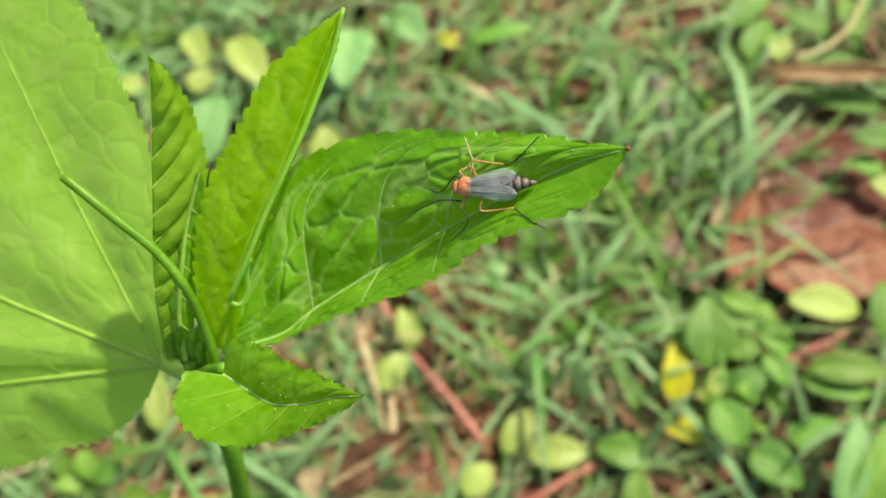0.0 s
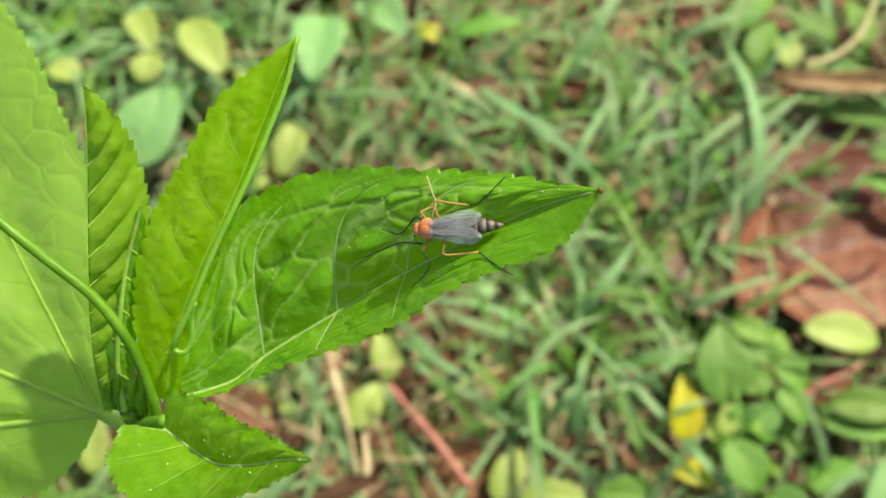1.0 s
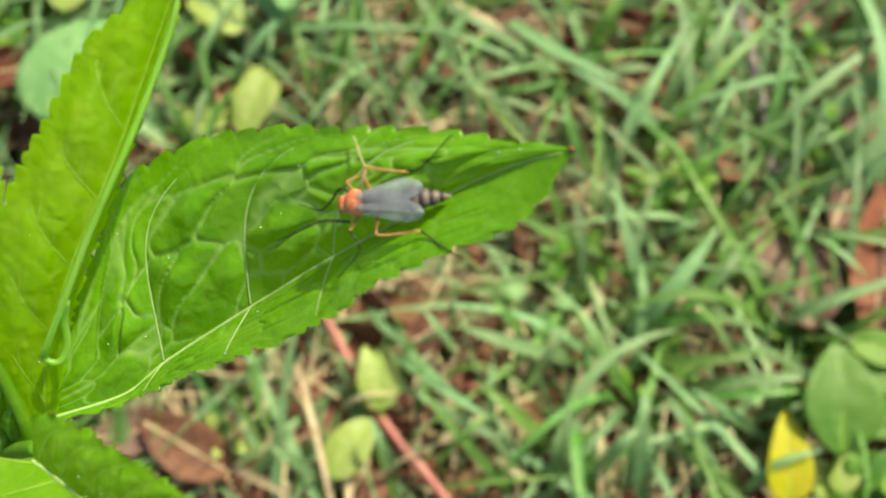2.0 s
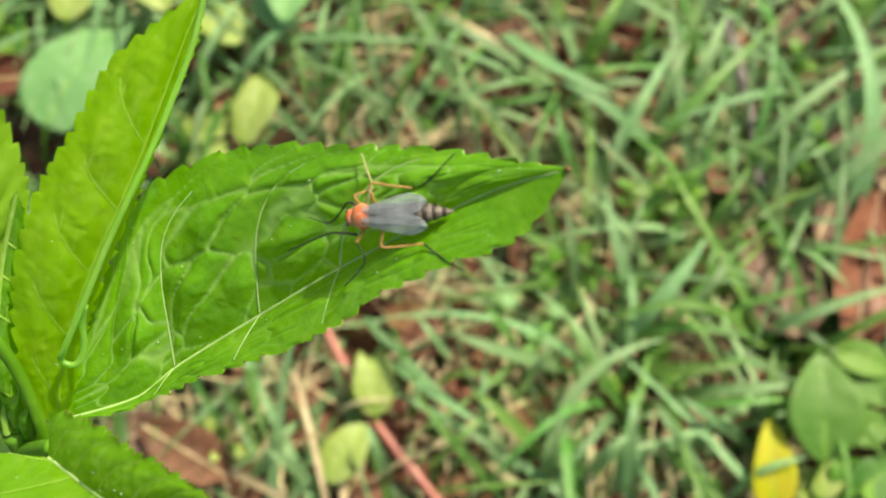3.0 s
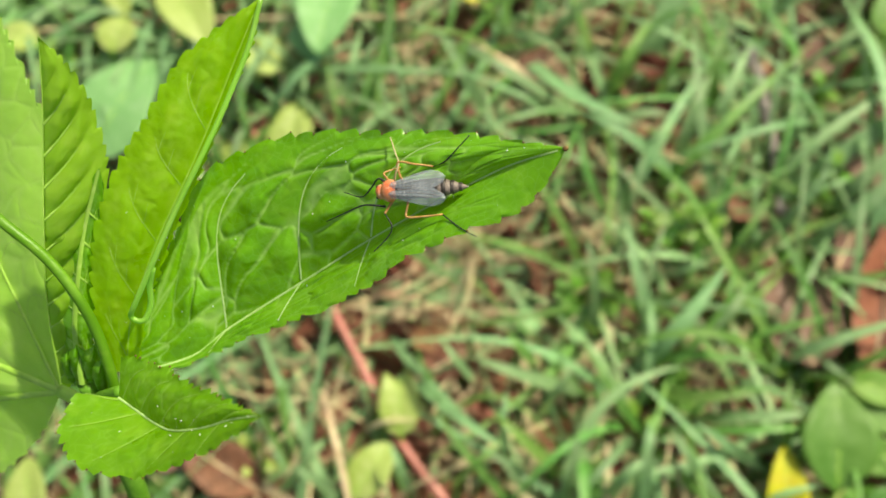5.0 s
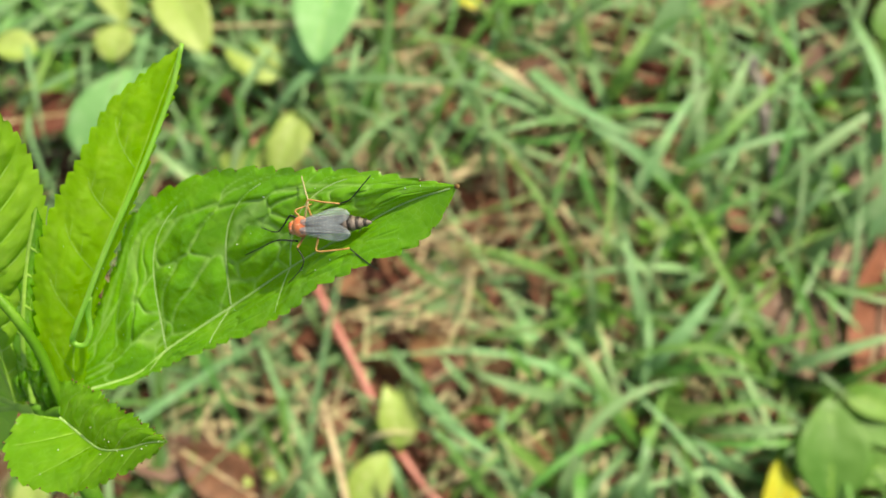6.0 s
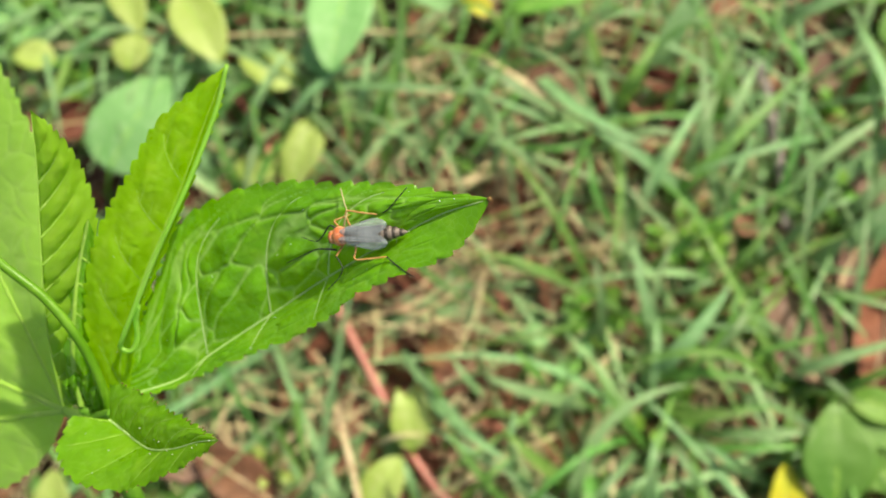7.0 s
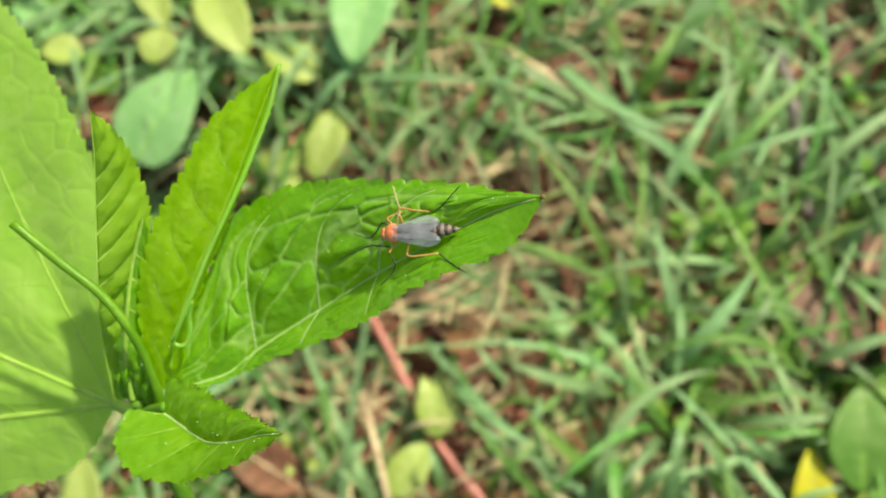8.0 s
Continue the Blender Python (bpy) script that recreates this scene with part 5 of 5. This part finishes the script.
right_leaf = right.build("leaf", LEAF, plant, "broad folded green leaf lobe with toothed margin", 560, 64)
right.veins(right_leaf, VEIN, main=0.0001, side=0.00008, first=1, last=0.6, fine=False)

# upright lobe beside it
mid = Blade(
    mm((4.0, 1.1, 4.0), (5.0, 4.6, 7.5), (6.6, 7.7, 10.2), (8.3, 10.8, 12.4), (10.2, 13.8, 14.5), (11.9, 16.9, 16.2), (13.6, 20.5, 18.0), (15.2, 23.8, 19.8), (16.7, 26.7, 21.4)),
    mm((3.3, 0.9, 4.6), (2.6, 4.7, 9.3), (2.9, 8.7, 12.4), (4.1, 12.1, 14.8), (5.7, 15.3, 16.4), (7.7, 17.9, 17.9), (10.0, 21.9, 19.3), (13.4, 24.6, 20.5), (16.7, 26.7, 21.4)),
    mm((5.0, 1.6, 4.2), (6.3, 5.3, 7.2), (7.5, 7.6, 9.6), (9.1, 10.7, 11.8), (11.0, 14.0, 14.0), (12.8, 17.3, 16.0), (14.4, 20.8, 17.9), (16.0, 23.8, 19.7), (16.7, 26.7, 21.4)),
    laterals=6, quilt=0.0003, bulge=0.0006, teeth=24, tooth=0.0006, ripple=0.0002, seed=3.0)
mid_leaf = mid.build("leaf", LEAF_YOUNG, plant, "upright yellow-green leaf lobe with toothed margin")
mid.veins(mid_leaf, VEIN_DIM, sides=(1,), main=0.00004, side=0.000035, reach=0.7)
part("rolled_margin", curve_tube(mm((16.8, 26.5, 21.8), (15.8, 23.0, 20.2), (14.5, 20.1, 18.8), (13.2, 17.3, 17.6), (11.5, 14.1, 16.2), (9.8, 11.0, 14.7), (8.0, 7.5, 12.8), (6.4, 5.0, 10.8), (5.8, 4.3, 9.7), (6.4, 4.0, 9.3), (7.0, 4.3, 9.4), (7.4, 5.3, 10.1), (7.5, 6.4, 11.2), (8.0, 7.4, 12.5)), 0.0002, 70, 1.2, 8), LEAF_PALE, mid_leaf, "rolled leaf margin that bends round the gap")

# narrow folded leaf, seen from beneath
narrow = Blade(
    mm((-1.8, 0.2, 3.1), (-1.5, 3.5, 7.4), (-1.2, 6.4, 10.5), (-0.2, 9.8, 14.7), (0.5, 13.6, 18.1), (1.4, 17.0, 21.8), (2.1, 20.1, 25.5)),
    mm((-1.6, 0.2, 1.6), (-1.2, 3.9, 3.0), (-0.8, 6.8, 6.0), (0.2, 10.2, 10.4), (0.9, 14.2, 13.8), (1.7, 17.6, 18.3), (2.1, 20.1, 25.5)),
    mm((-1.0, 0.2, 3.1), (0.5, 4.8, 6.7), (2.4, 9.5, 10.8), (4.5, 14.1, 15.4), (4.3, 17.5, 19.2), (3.7, 19.0, 22.9), (2.1, 20.1, 25.5)),
    laterals=11, quilt=0.0009, bulge=0.0003, teeth=22, tooth=0.0006, ripple=0.0003, cells=(1.5, 4.0), seed=5.0, lean=0.25)
narrow_leaf = narrow.build("leaf", LEAF_BACK, plant, "young leaf folded along its midrib, underside showing")
narrow.veins(narrow_leaf, VEIN_DIM, sides=(-1,), main=0.00008, side=0.0001, reach=0.62, side_material=VEIN_DIM, fine=False)

inner = Blade(
    mm((0.4, 0.0, 4.0), (0.5, 3.5, 7.3), (1.4, 6.9, 10.5), (2.4, 10.3, 13.2), (3.6, 12.6, 15.5), (4.4, 14.0, 17.0)),
    mm((-1.4, 0.4, 2.1), (-1.9, 4.2, 5.0), (-1.3, 7.8, 7.8), (0.2, 11.1, 10.9), (2.1, 13.5, 13.2), (4.4, 14.0, 17.0)),
    mm((0.9, 0.2, 3.0), (1.6, 3.8, 6.3), (2.5, 7.2, 9.5), (3.3, 10.6, 12.2), (4.0, 12.9, 14.5), (4.4, 14.0, 17.0)),
    laterals=7, quilt=0.0003, bulge=0.0004, teeth=18, tooth=0.0003)
inner_leaf = inner.build("leaf", LEAF, plant, "small inner leaf still folded in the shoot", nu=90)
inner.veins(inner_leaf, VEIN_DIM, main=0.00025, side=0.00008, reach=0.7)

# small leaf below, folded like a boat
low = Blade(
    mm((5.8, -2.4, 9.8), (7.4, -3.4, 10.5), (9.3, -4.6, 11.8), (11.4, -5.6, 13.7), (14.4, -6.0, 16.8), (17.2, -6.0, 20.0), (19.9, -6.4, 23.5)),
    mm((6.4, 0.3, 12.3), (8.0, 0.0, 12.7), (10.3, -0.9, 13.8), (12.6, -2.4, 15.4), (15.4, -3.8, 17.9), (17.8, -5.2, 20.5), (19.9, -6.4, 23.5)),
    mm((2.3, -2.0, 9.6), (1.9, -5.1, 10.7), (4.2, -7.9, 11.8), (8.8, -8.9, 13.3), (13.1, -8.4, 16.5), (16.7, -7.5, 19.8), (19.9, -6.4, 23.5)),
    laterals=5, quilt=0.0003, bulge=0.0002, teeth=22, tooth=0.0006, ripple=0.0002, seed=7.0)
low_leaf = low.build("leaf", LEAF_SMALL, plant, "small boat-shaped green leaf with whitish midrib")
low.veins(low_leaf, VEIN, main=0.00009, side=0.00004, side_material=VEIN_DIM, fine=False)
part("leaf_stalk", curve_tube(mm((1.0, -1.0, 2.0), (3.2, -1.2, 5.0), (5.2, -1.4, 7.6)), 0.0007, 10, 0.8), STEM_GREEN, low_leaf)


# large palmate leaf
def palmate():
    o = Vector((-4.2, 0.9, -2.9)) * 0.001
    left = (Vector((-22.5, 1.4, -5.2)) * 0.001 - o) / 290
    upw = (Vector((-2.9, 35.3, 10.7)) * 0.001 - o) / 650
    nrm = upw.cross(left).normalized()
    if nrm.z < 0:
        nrm = -nrm
    rim = [(-64, 60), (-57, 130), (-51, 192), (-41, 255), (-36, 361), (-26, 520), (-10, 760), (4, 620), (22, 960), (42, 700), (62, 1020), (70, 880), (76.6, 668), (81.6, 515), (86.5, 406), (90, 200), (93, 60)]

    def radius(phi):
        for (a, r), (b, s) in zip(rim, rim[1:]):
            if a <= phi <= b:
                f = (phi - a) / (b - a)
                return r + (s - r) * f
        return 50

    ribs = [-7.5, 23.3, 62.8]

    def rim_point(phi):
        a = radians(phi)
        return left * radius(phi) * math.cos(a) + upw * radius(phi) * math.sin(a)

    run_table = [0.0]
    for i in range(1, 629):
        run_table.append(run_table[-1] + (rim_point(-64 + i * 0.25) - rim_point(-64 + (i - 1) * 0.25)).length)

    def along(phi):
        q = min(max((phi + 64) * 4, 0), 627)
        return run_table[int(q)] + (run_table[int(q) + 1] - run_table[int(q)]) * (q - int(q))

    def net(p):
        d = noise.voronoi(p * 330 + Vector((0.4 * noise.noise(p * 260), 0, 0)))[0]
        return d[1] - d[0]

    def at(phi, f):
        r = radius(phi)
        rr = r * f
        a = radians(phi)
        p = o + left * rr * math.cos(a) + upw * rr * math.sin(a)
        if f > 0.97:
            # teeth stand square to the margin, evenly along it
            b = rim_point(phi + 0.2) - rim_point(phi - 0.2)
            out = nrm.cross(b).normalized()
            if out.dot(p - o - upw * 330 - left * 90) < 0:
                out = -out
            run = along(phi)
            saw = (run / 0.0017 + 0.5 * noise.noise(Vector((run * 300, 0, 0)))) % 1.0
            saw = 1 - saw if saw > 0.25 else saw * 3
            p = p + out * 0.0007 * (saw - 0.4) * (f - 0.97) / 0.03
        near = min(abs(phi - k) for k in ribs)
        k = min(1, near / 17)
        pouch = 0.0011 * k * k * (3 - 2 * k) * math.sin(math.pi * min(rr / 800, 1)) + 0.00020 * noise.noise(p * 240) + 0.00010 * (1 - math.exp(-5 * net(p)))
        droop = -0.004 * max(0, f * r / 900 - 0.3) - 0.35 * max(0, -math.sin(a)) * rr * upw.length
        return p + nrm * (pouch + droop)

    na, nr = 640, 150
    turns = [-64 + 132 * i / 340 for i in range(340)] + [68 + 25 * i / 300 for i in range(301)]
    verts = [at(phi, max(j / nr, 0.004)) for phi in turns for j in range(nr + 1)]
    faces = [(b, b + 1, b + nr + 2, b + nr + 1) for i in range(na) for b in range(i * (nr + 1), i * (nr + 1) + nr)]
    me = mesh_of("leaf", verts, faces, LEAF_PALE)
    me.attributes.new("vein_net", 'FLOAT', 'POINT').data.foreach_set("value", [max(0.0, 1 - net(p) / 0.10) for p in verts])
    leaf = new("leaf", me)
    leaf.parent = plant
    tagged(leaf, "large pale green palmate leaf with raised veins")
    for phi in ribs:
        pts = [at(phi, f / 30) + nrm * 0.00012 for f in range(0, 30)]
        part("midrib", ribbon(pts, [nrm] * 30, [(0.00030 if phi < 50 else 0.00016) * (1 - 0.028 * i) for i in range(30)]), VEIN_DIM, leaf, "pale raised main vein")
        for k in range(7):
            for sgn in (-1, 1):
                f0 = 0.12 + 0.11 * k
                pts = [at(min(max(phi + sgn * 26 * t / 12 * (1 - 0.3 * f0), -62), 88), min(f0 + 0.22 * t / 12, 0.97)) + nrm * 0.00002 for t in range(11)]
                part("vein", ribbon(pts, [nrm] * 11, [0.00003 * (1 - 0.06 * i) for i in range(11)]), VEIN_DIM, leaf)
    part("leaf_stalk", curve_tube([o, o + Vector((0.003, -0.0015, 0.002)), Vector((0.0012, -0.002, 0.0))], 0.0006, 10, 1.2), VEIN_DIM, leaf, "pale green leaf stalk")


palmate()

# tendril and bud
part("tendril", curve_tube(mm((3.4, -1.1, 3.5), (3.4, 0.8, 6.3), (2.9, 3.3, 9.2), (1.9, 5.5, 12.1), (-0.1, 7.8, 14.0), (-3.1, 10.0, 15.9), (-7.0, 13.0, 17.9)), 0.00047, 40, 0.9, 10), TENDRIL, plant, "straight green tendril with a cut end")
for b0, b1, w in (((0.3, 0.1, 1.9), (0.7, 2.6, 7.2), 1.1), ((1.2, 0.0, 2.0), (2.4, 2.6, 7.6), 1.2), ((2.0, -0.4, 2.2), (2.9, 1.6, 6.9), 1.0), ((-0.5, 0.3, 2.0), (-0.4, 2.4, 6.2), 0.9)):
    a, b = Vector(b0) * 0.001, Vector(b1) * 0.001
    s = Vector((w * 0.001, 0, 0))
    bud = Blade([a, a.lerp(b, 0.35), a.lerp(b, 0.7), b], [a - s * 0.3, a.lerp(b, 0.35) - s, a.lerp(b, 0.7) - s * 0.8 + Vector((0, 0, 0.0004)), b], [a + s * 0.3, a.lerp(b, 0.35) + s, a.lerp(b, 0.7) + s * 0.8 + Vector((0, 0, 0.0004)), b], laterals=3, quilt=0.0001, bulge=0.0006, teeth=14, tooth=0.0002)
    bud.build("bud_leaf", LEAF, plant, "tiny hairy bud leaf", nu=40, nv=5)

# brown tips on the teeth of the margins
TIP = surface("tooth_tip_brown", (0.14, 0.07, 0.02), (0.2, 0.11, 0.03), (0.08, 0.04, 0.02), 900, 0.6)
for host, leaf_ob in ((right, right_leaf), (low, low_leaf)):
    for k in range(2, host.teeth - 1):
        for v in (-1, 1):
            bm = bmesh.new()
            bmesh.ops.create_icosphere(bm, subdivisions=1, radius=0.00009)
            bmesh.ops.translate(bm, verts=bm.verts, vec=host.at((k + 0.97) / host.teeth, v))
            part("tooth_tip", bm, TIP, leaf_ob)

bm = bmesh.new()
bmesh.ops.create_icosphere(bm, subdivisions=2, radius=0.00022)
bmesh.ops.translate(bm, verts=bm.verts, vec=right.at(0.998, 0.0))
part("leaf_tip", bm, TIP, right_leaf, "withered brown leaf tip")

# white specks on the leaves
rs = random.Random(3)
for host, leaf_ob, count in ((right, right_leaf, 26), (low, low_leaf, 16), (mid, mid_leaf, 10)):
    for _ in range(count):
        u, v = rs.uniform(0.1, 0.95), rs.uniform(-0.9, 0.9)
        bm = bmesh.new()
        bmesh.ops.create_icosphere(bm, subdivisions=1, radius=rs.uniform(0.00002, 0.00006))
        bmesh.ops.translate(bm, verts=bm.verts, vec=host.at(u, v) + host.normal(u, v) * 0.0001)
        part("speck", bm, FROTH, leaf_ob)


# ---------------- the insect ----------------
def insect():
    K = 0.00117
    head, tail = Vector((0.0258, 0.0127, 0.0158)), Vector((0.0328, 0.0118, 0.0183))
    best = min(((right.at(u / 100, v / 20) - (head + tail) / 2).length, u / 100, v / 20) for u in range(50, 95) for v in range(0, 18))
    n = (right.normal(best[1], best[2]) + right.face * 1.2).normalized()
    x = (head - tail)
    x = (x - n * x.dot(n)).normalized()
    y = n.cross(x)
    o = right.at(best[1], best[2]) + n * 0.0003 - x * 0.0006 - y * 0.0007
    local = Matrix(((x.x, y.x, n.x, o.x), (x.y, y.y, n.y, o.y), (x.z, y.z, n.z, o.z), (0, 0, 0, 1)))
    bug = empty("gnat", local, "small gnat with orange thorax, grey wings and banded dark abdomen", "insect")

    def ball(name, c, r, material, label="", seg=20):
        bm = bmesh.new()
        bmesh.ops.create_uvsphere(bm, u_segments=seg, v_segments=seg // 2 + 2, radius=1)
        for v in bm.verts:
            q = Vector(v.co)
            q = q * (1 + 0.05 * noise.noise(q * 3 + Vector(c)))
            v.co = (Vector((q.x * r[0], q.y * r[1], q.z * r[2])) + Vector(c)) * K
        return part(name, bm, material, bug, label)

    ball("thorax", (2.25, 0.05, 0.95), (0.62, 0.74, 0.52), ORANGE, "shiny orange thorax")
    hd = ball("head", (2.88, 0.10, 0.76), (0.36, 0.50, 0.40), ORANGE, "small orange head")
    for s in (-1, 1):
        bm = bmesh.new()
        bmesh.ops.create_icosphere(bm, subdivisions=2, radius=0.00012)
        bmesh.ops.translate(bm, verts=bm.verts, vec=Vector((3.10, 0.12 + s * 0.34, 0.80)) * K)
        part("eye", bm, LEG_BLACK, hd, "black compound eye")
    # abdomen in rings
    for k in range(9):
        f0, f1 = k / 9, (k + 1) / 9

        def rad(f):
            return 0.60 * (1 - 0.9 * (max(0, f - 0.55) / 0.45) ** 1.7)
        pts = [Vector((1.8 - 4.55 * (f0 + (f1 - f0) * q), -0.08 * f0, 0.82 - 0.12 * f0)) * K for q in (0, 0.1, 0.5, 0.9, 1)]
        rr = [K * max(rad(f0 + (f1 - f0) * q), 0.05) * w for q, w in ((0, 0.86), (0.1, 0.98), (0.5, 1.04), (0.9, 0.98), (1, 0.86))]
        part("abdomen_ring", tube(bmesh.new(), pts, rr, 16), BELLY_BAND if k > 4 else BELLY_DARK, bug, "greyish brown abdomen ring" if k > 4 else "dark abdomen ring under the wings")
        if k:
            p = [Vector((1.8 - 4.55 * f0 + d, -0.08 * f0, 0.82 - 0.12 * f0)) * K for d in (0.17, 0.13, -0.13, -0.17)]
            part("abdomen_band", tube(bmesh.new(), p, [K * rad(f0) * w for w in (0.98, 1.05, 1.05, 0.98)], 16), BELLY_DARK, bug, "dark band between abdomen rings")
    # wings
    for s, yaw in ((-1, 8), (1, 6)):
        bm = bmesh.new()
        rows = []
        nn, k = 22, 6
        for i in range(nn + 1):
            f = i / nn
            w = (0.18 + 0.40 * min(1, f * 1.6)) * max(0.0004, min(1, 4.5 * (1 - f))) ** 0.5
            rows.append([bm.verts.new(Vector((-3.75 * f, w * j / k, 0.06 * math.sin(6 * f) + 0.10 * abs(j / k) * -1)) * K) for j in range(-k, k + 1)])
        for a, b in zip(rows, rows[1:]):
            for j in range(2 * k):
                bm.faces.new((a[j], a[j + 1], b[j + 1], b[j]))
        w_ob = part("wing", bm, WING, bug, "clear veined wing with sky sheen painted in bluish grey")
        w_ob.matrix_basis = pose(2.25 * K, s * 0.25 * K, (1.45 + 0.04 * s) * K, s * -8, 3, -s * yaw)
        md = w_ob.modifiers.new("thickness", 'SOLIDIFY')
        md.thickness = 0.00002
        for q in range(5):
            pts = [Vector((-0.1 - 3.45 * f * (1 - 0.05 * q), (q - 2) * 0.22 * math.sin(math.pi * min(0.15 + 0.6 * f, 1)), 0.06 * math.sin(6 * f) + 0.03 - 0.05 * abs(q - 2))) * K for f in [i / 12 for i in range(13)]]
            part("wing_vein", tube(bmesh.new(), pts, 0.00001, 5), BELLY_BAND, w_ob)

    def limb(name, pts, r, material, tip=0.6, label=""):
        return part(name, curve_tube([Vector(p) * K for p in pts], r * K, 14, tip, 7), material, bug, label)

    # hind legs: orange thigh, black shin
    for pts, shin in (([(1.4, -0.45, 0.7), (1.6, -1.0, 0.9), (1.65, -1.75, 1.0), (0.6, -1.6, 1.0), (-0.6, -1.42, 0.8)], [(-0.6, -1.42, 0.8), (-1.4, -1.7, 1.0), (-2.3, -2.5, 1.35), (-3.1, -3.25, 1.6)]),
                      ([(1.1, 0.6, 0.7), (1.2, 1.2, 0.8), (1.2, 1.75, 1.0), (0.2, 1.75, 1.0), (-1.1, 1.65, 0.8)], [(-1.1, 1.65, 0.8), (-1.8, 2.2, 1.0), (-2.7, 2.75, 1.5), (-3.4, 3.05, 1.9)])):
        leg = limb("leg", pts, 0.09, LEG_ORANGE, 0.7, "orange hind leg")
        part("shin", curve_tube([Vector(p) * K for p in shin], 0.00006, 14, 0.7, 7), LEG_BLACK, leg, "thin black shin")
    leg = limb("leg", [(2.0, -0.45, 0.7), (1.8, -1.1, 1.0), (1.6, -1.7, 1.0), (1.85, -2.3, 0.7), (2.3, -3.4, 0.05)], 0.075, LEG_PALE, 0.6, "pale middle leg")
    leg = limb("leg", [(2.2, -0.4, 0.6), (2.5, -0.85, 0.9), (2.6, -1.1, 0.9), (2.1, -1.3, 0.6), (1.7, -1.45, 0.1)], 0.09, LEG_ORANGE, 0.5, "orange fore leg")
    leg = limb("leg", [(2.0, 0.5, 0.7), (2.4, 1.1, 0.8), (2.65, 1.5, 0.9)], 0.1, LEG_ORANGE, 0.8, "orange fore leg")
    part("shin", curve_tube([Vector(p) * K for p in ((2.65, 1.5, 0.9), (2.2, 2.3, 1.0), (2.5, 3.0, 0.9), (3.5, 3.95, 0.8))], 0.00006, 16, 0.6, 7), LEG_BLACK, leg, "thin black shin")
    for pts in ([(2.6, -0.55, 0.8), (3.0, -0.75, 0.95), (3.6, -0.1, 0.7), (4.3, 0.4, 0.4), (5.5, 0.05, 0.15)], [(2.6, 1.05, 0.8), (3.3, 0.95, 0.9), (4.2, 0.95, 0.8), (5.4, 1.4, 0.5), (6.8, 1.95, 0.2)]):
        limb("antenna", pts, 0.08, LEG_BLACK, 0.4, "long thin black antenna")
    return bug, local


gnat, gnat_local = insect()


# ---------------- movement ----------------
def motions():
    rows = [
        (0.0, pose(-0.0153, -0.1498, 0.3164, 4.89, -0.53, -2.03)),
        (0.5, pose(-0.0142, -0.1508, 0.3180, 4.96, -0.09, -1.66)),
        (1.0, pose(-0.0339, -0.1307, 0.2788, 3.41, -3.10, -2.32)),
        (1.2, pose(-0.0338, -0.1098, 0.2339, 3.55, -3.21, -1.42)),
        (1.5, pose(-0.0305, -0.0952, 0.2135, 2.70, -0.17, -0.46)),
        (1.7, pose(-0.0280, -0.0964, 0.2097, 3.49, 1.03, 0.94)),
        (2.8, pose(-0.0317, -0.0948, 0.2119, 0.54, 0.37, 0.43)),
        (3.0, pose(-0.0295, -0.0954, 0.2131, 1.46, 0.47, 0.08)),
        (3.5, pose(-0.0278, -0.0976, 0.2143, 1.97, 1.95, -0.22)),
        (4.0, pose(-0.0237, -0.0947, 0.2142, 1.02, 1.67, 0.21)),
        (4.5, pose(-0.0287, -0.0908, 0.2143, 0.09, 0.19, -0.18)),
        (5.0, pose(-0.0268, -0.0870, 0.2176, -0.85, 0.20, -0.03)),
        (5.2, pose(-0.0260, -0.0816, 0.2189, -1.57, 0.22, 0.08)),
        (6.3, pose(-0.0351, -0.0769, 0.2159, -1.48, -2.03, 0.27)),
        (6.5, pose(-0.0334, -0.0762, 0.2172, -2.06, -2.03, 0.17)),
        (7.0, pose(-0.0322, -0.0766, 0.2183, -2.54, -1.84, 0.25)),
        (7.5, pose(-0.0309, -0.0779, 0.2196, -2.22, -1.48, 0.13)),
        (8.0, pose(-0.0321, -0.0799, 0.2184, -1.97, -0.78, 0.27)),
    ]
    walk(plant, rows)
    walk(gnat, [(t, m @ gnat_local) for t, m in rows])


motions()
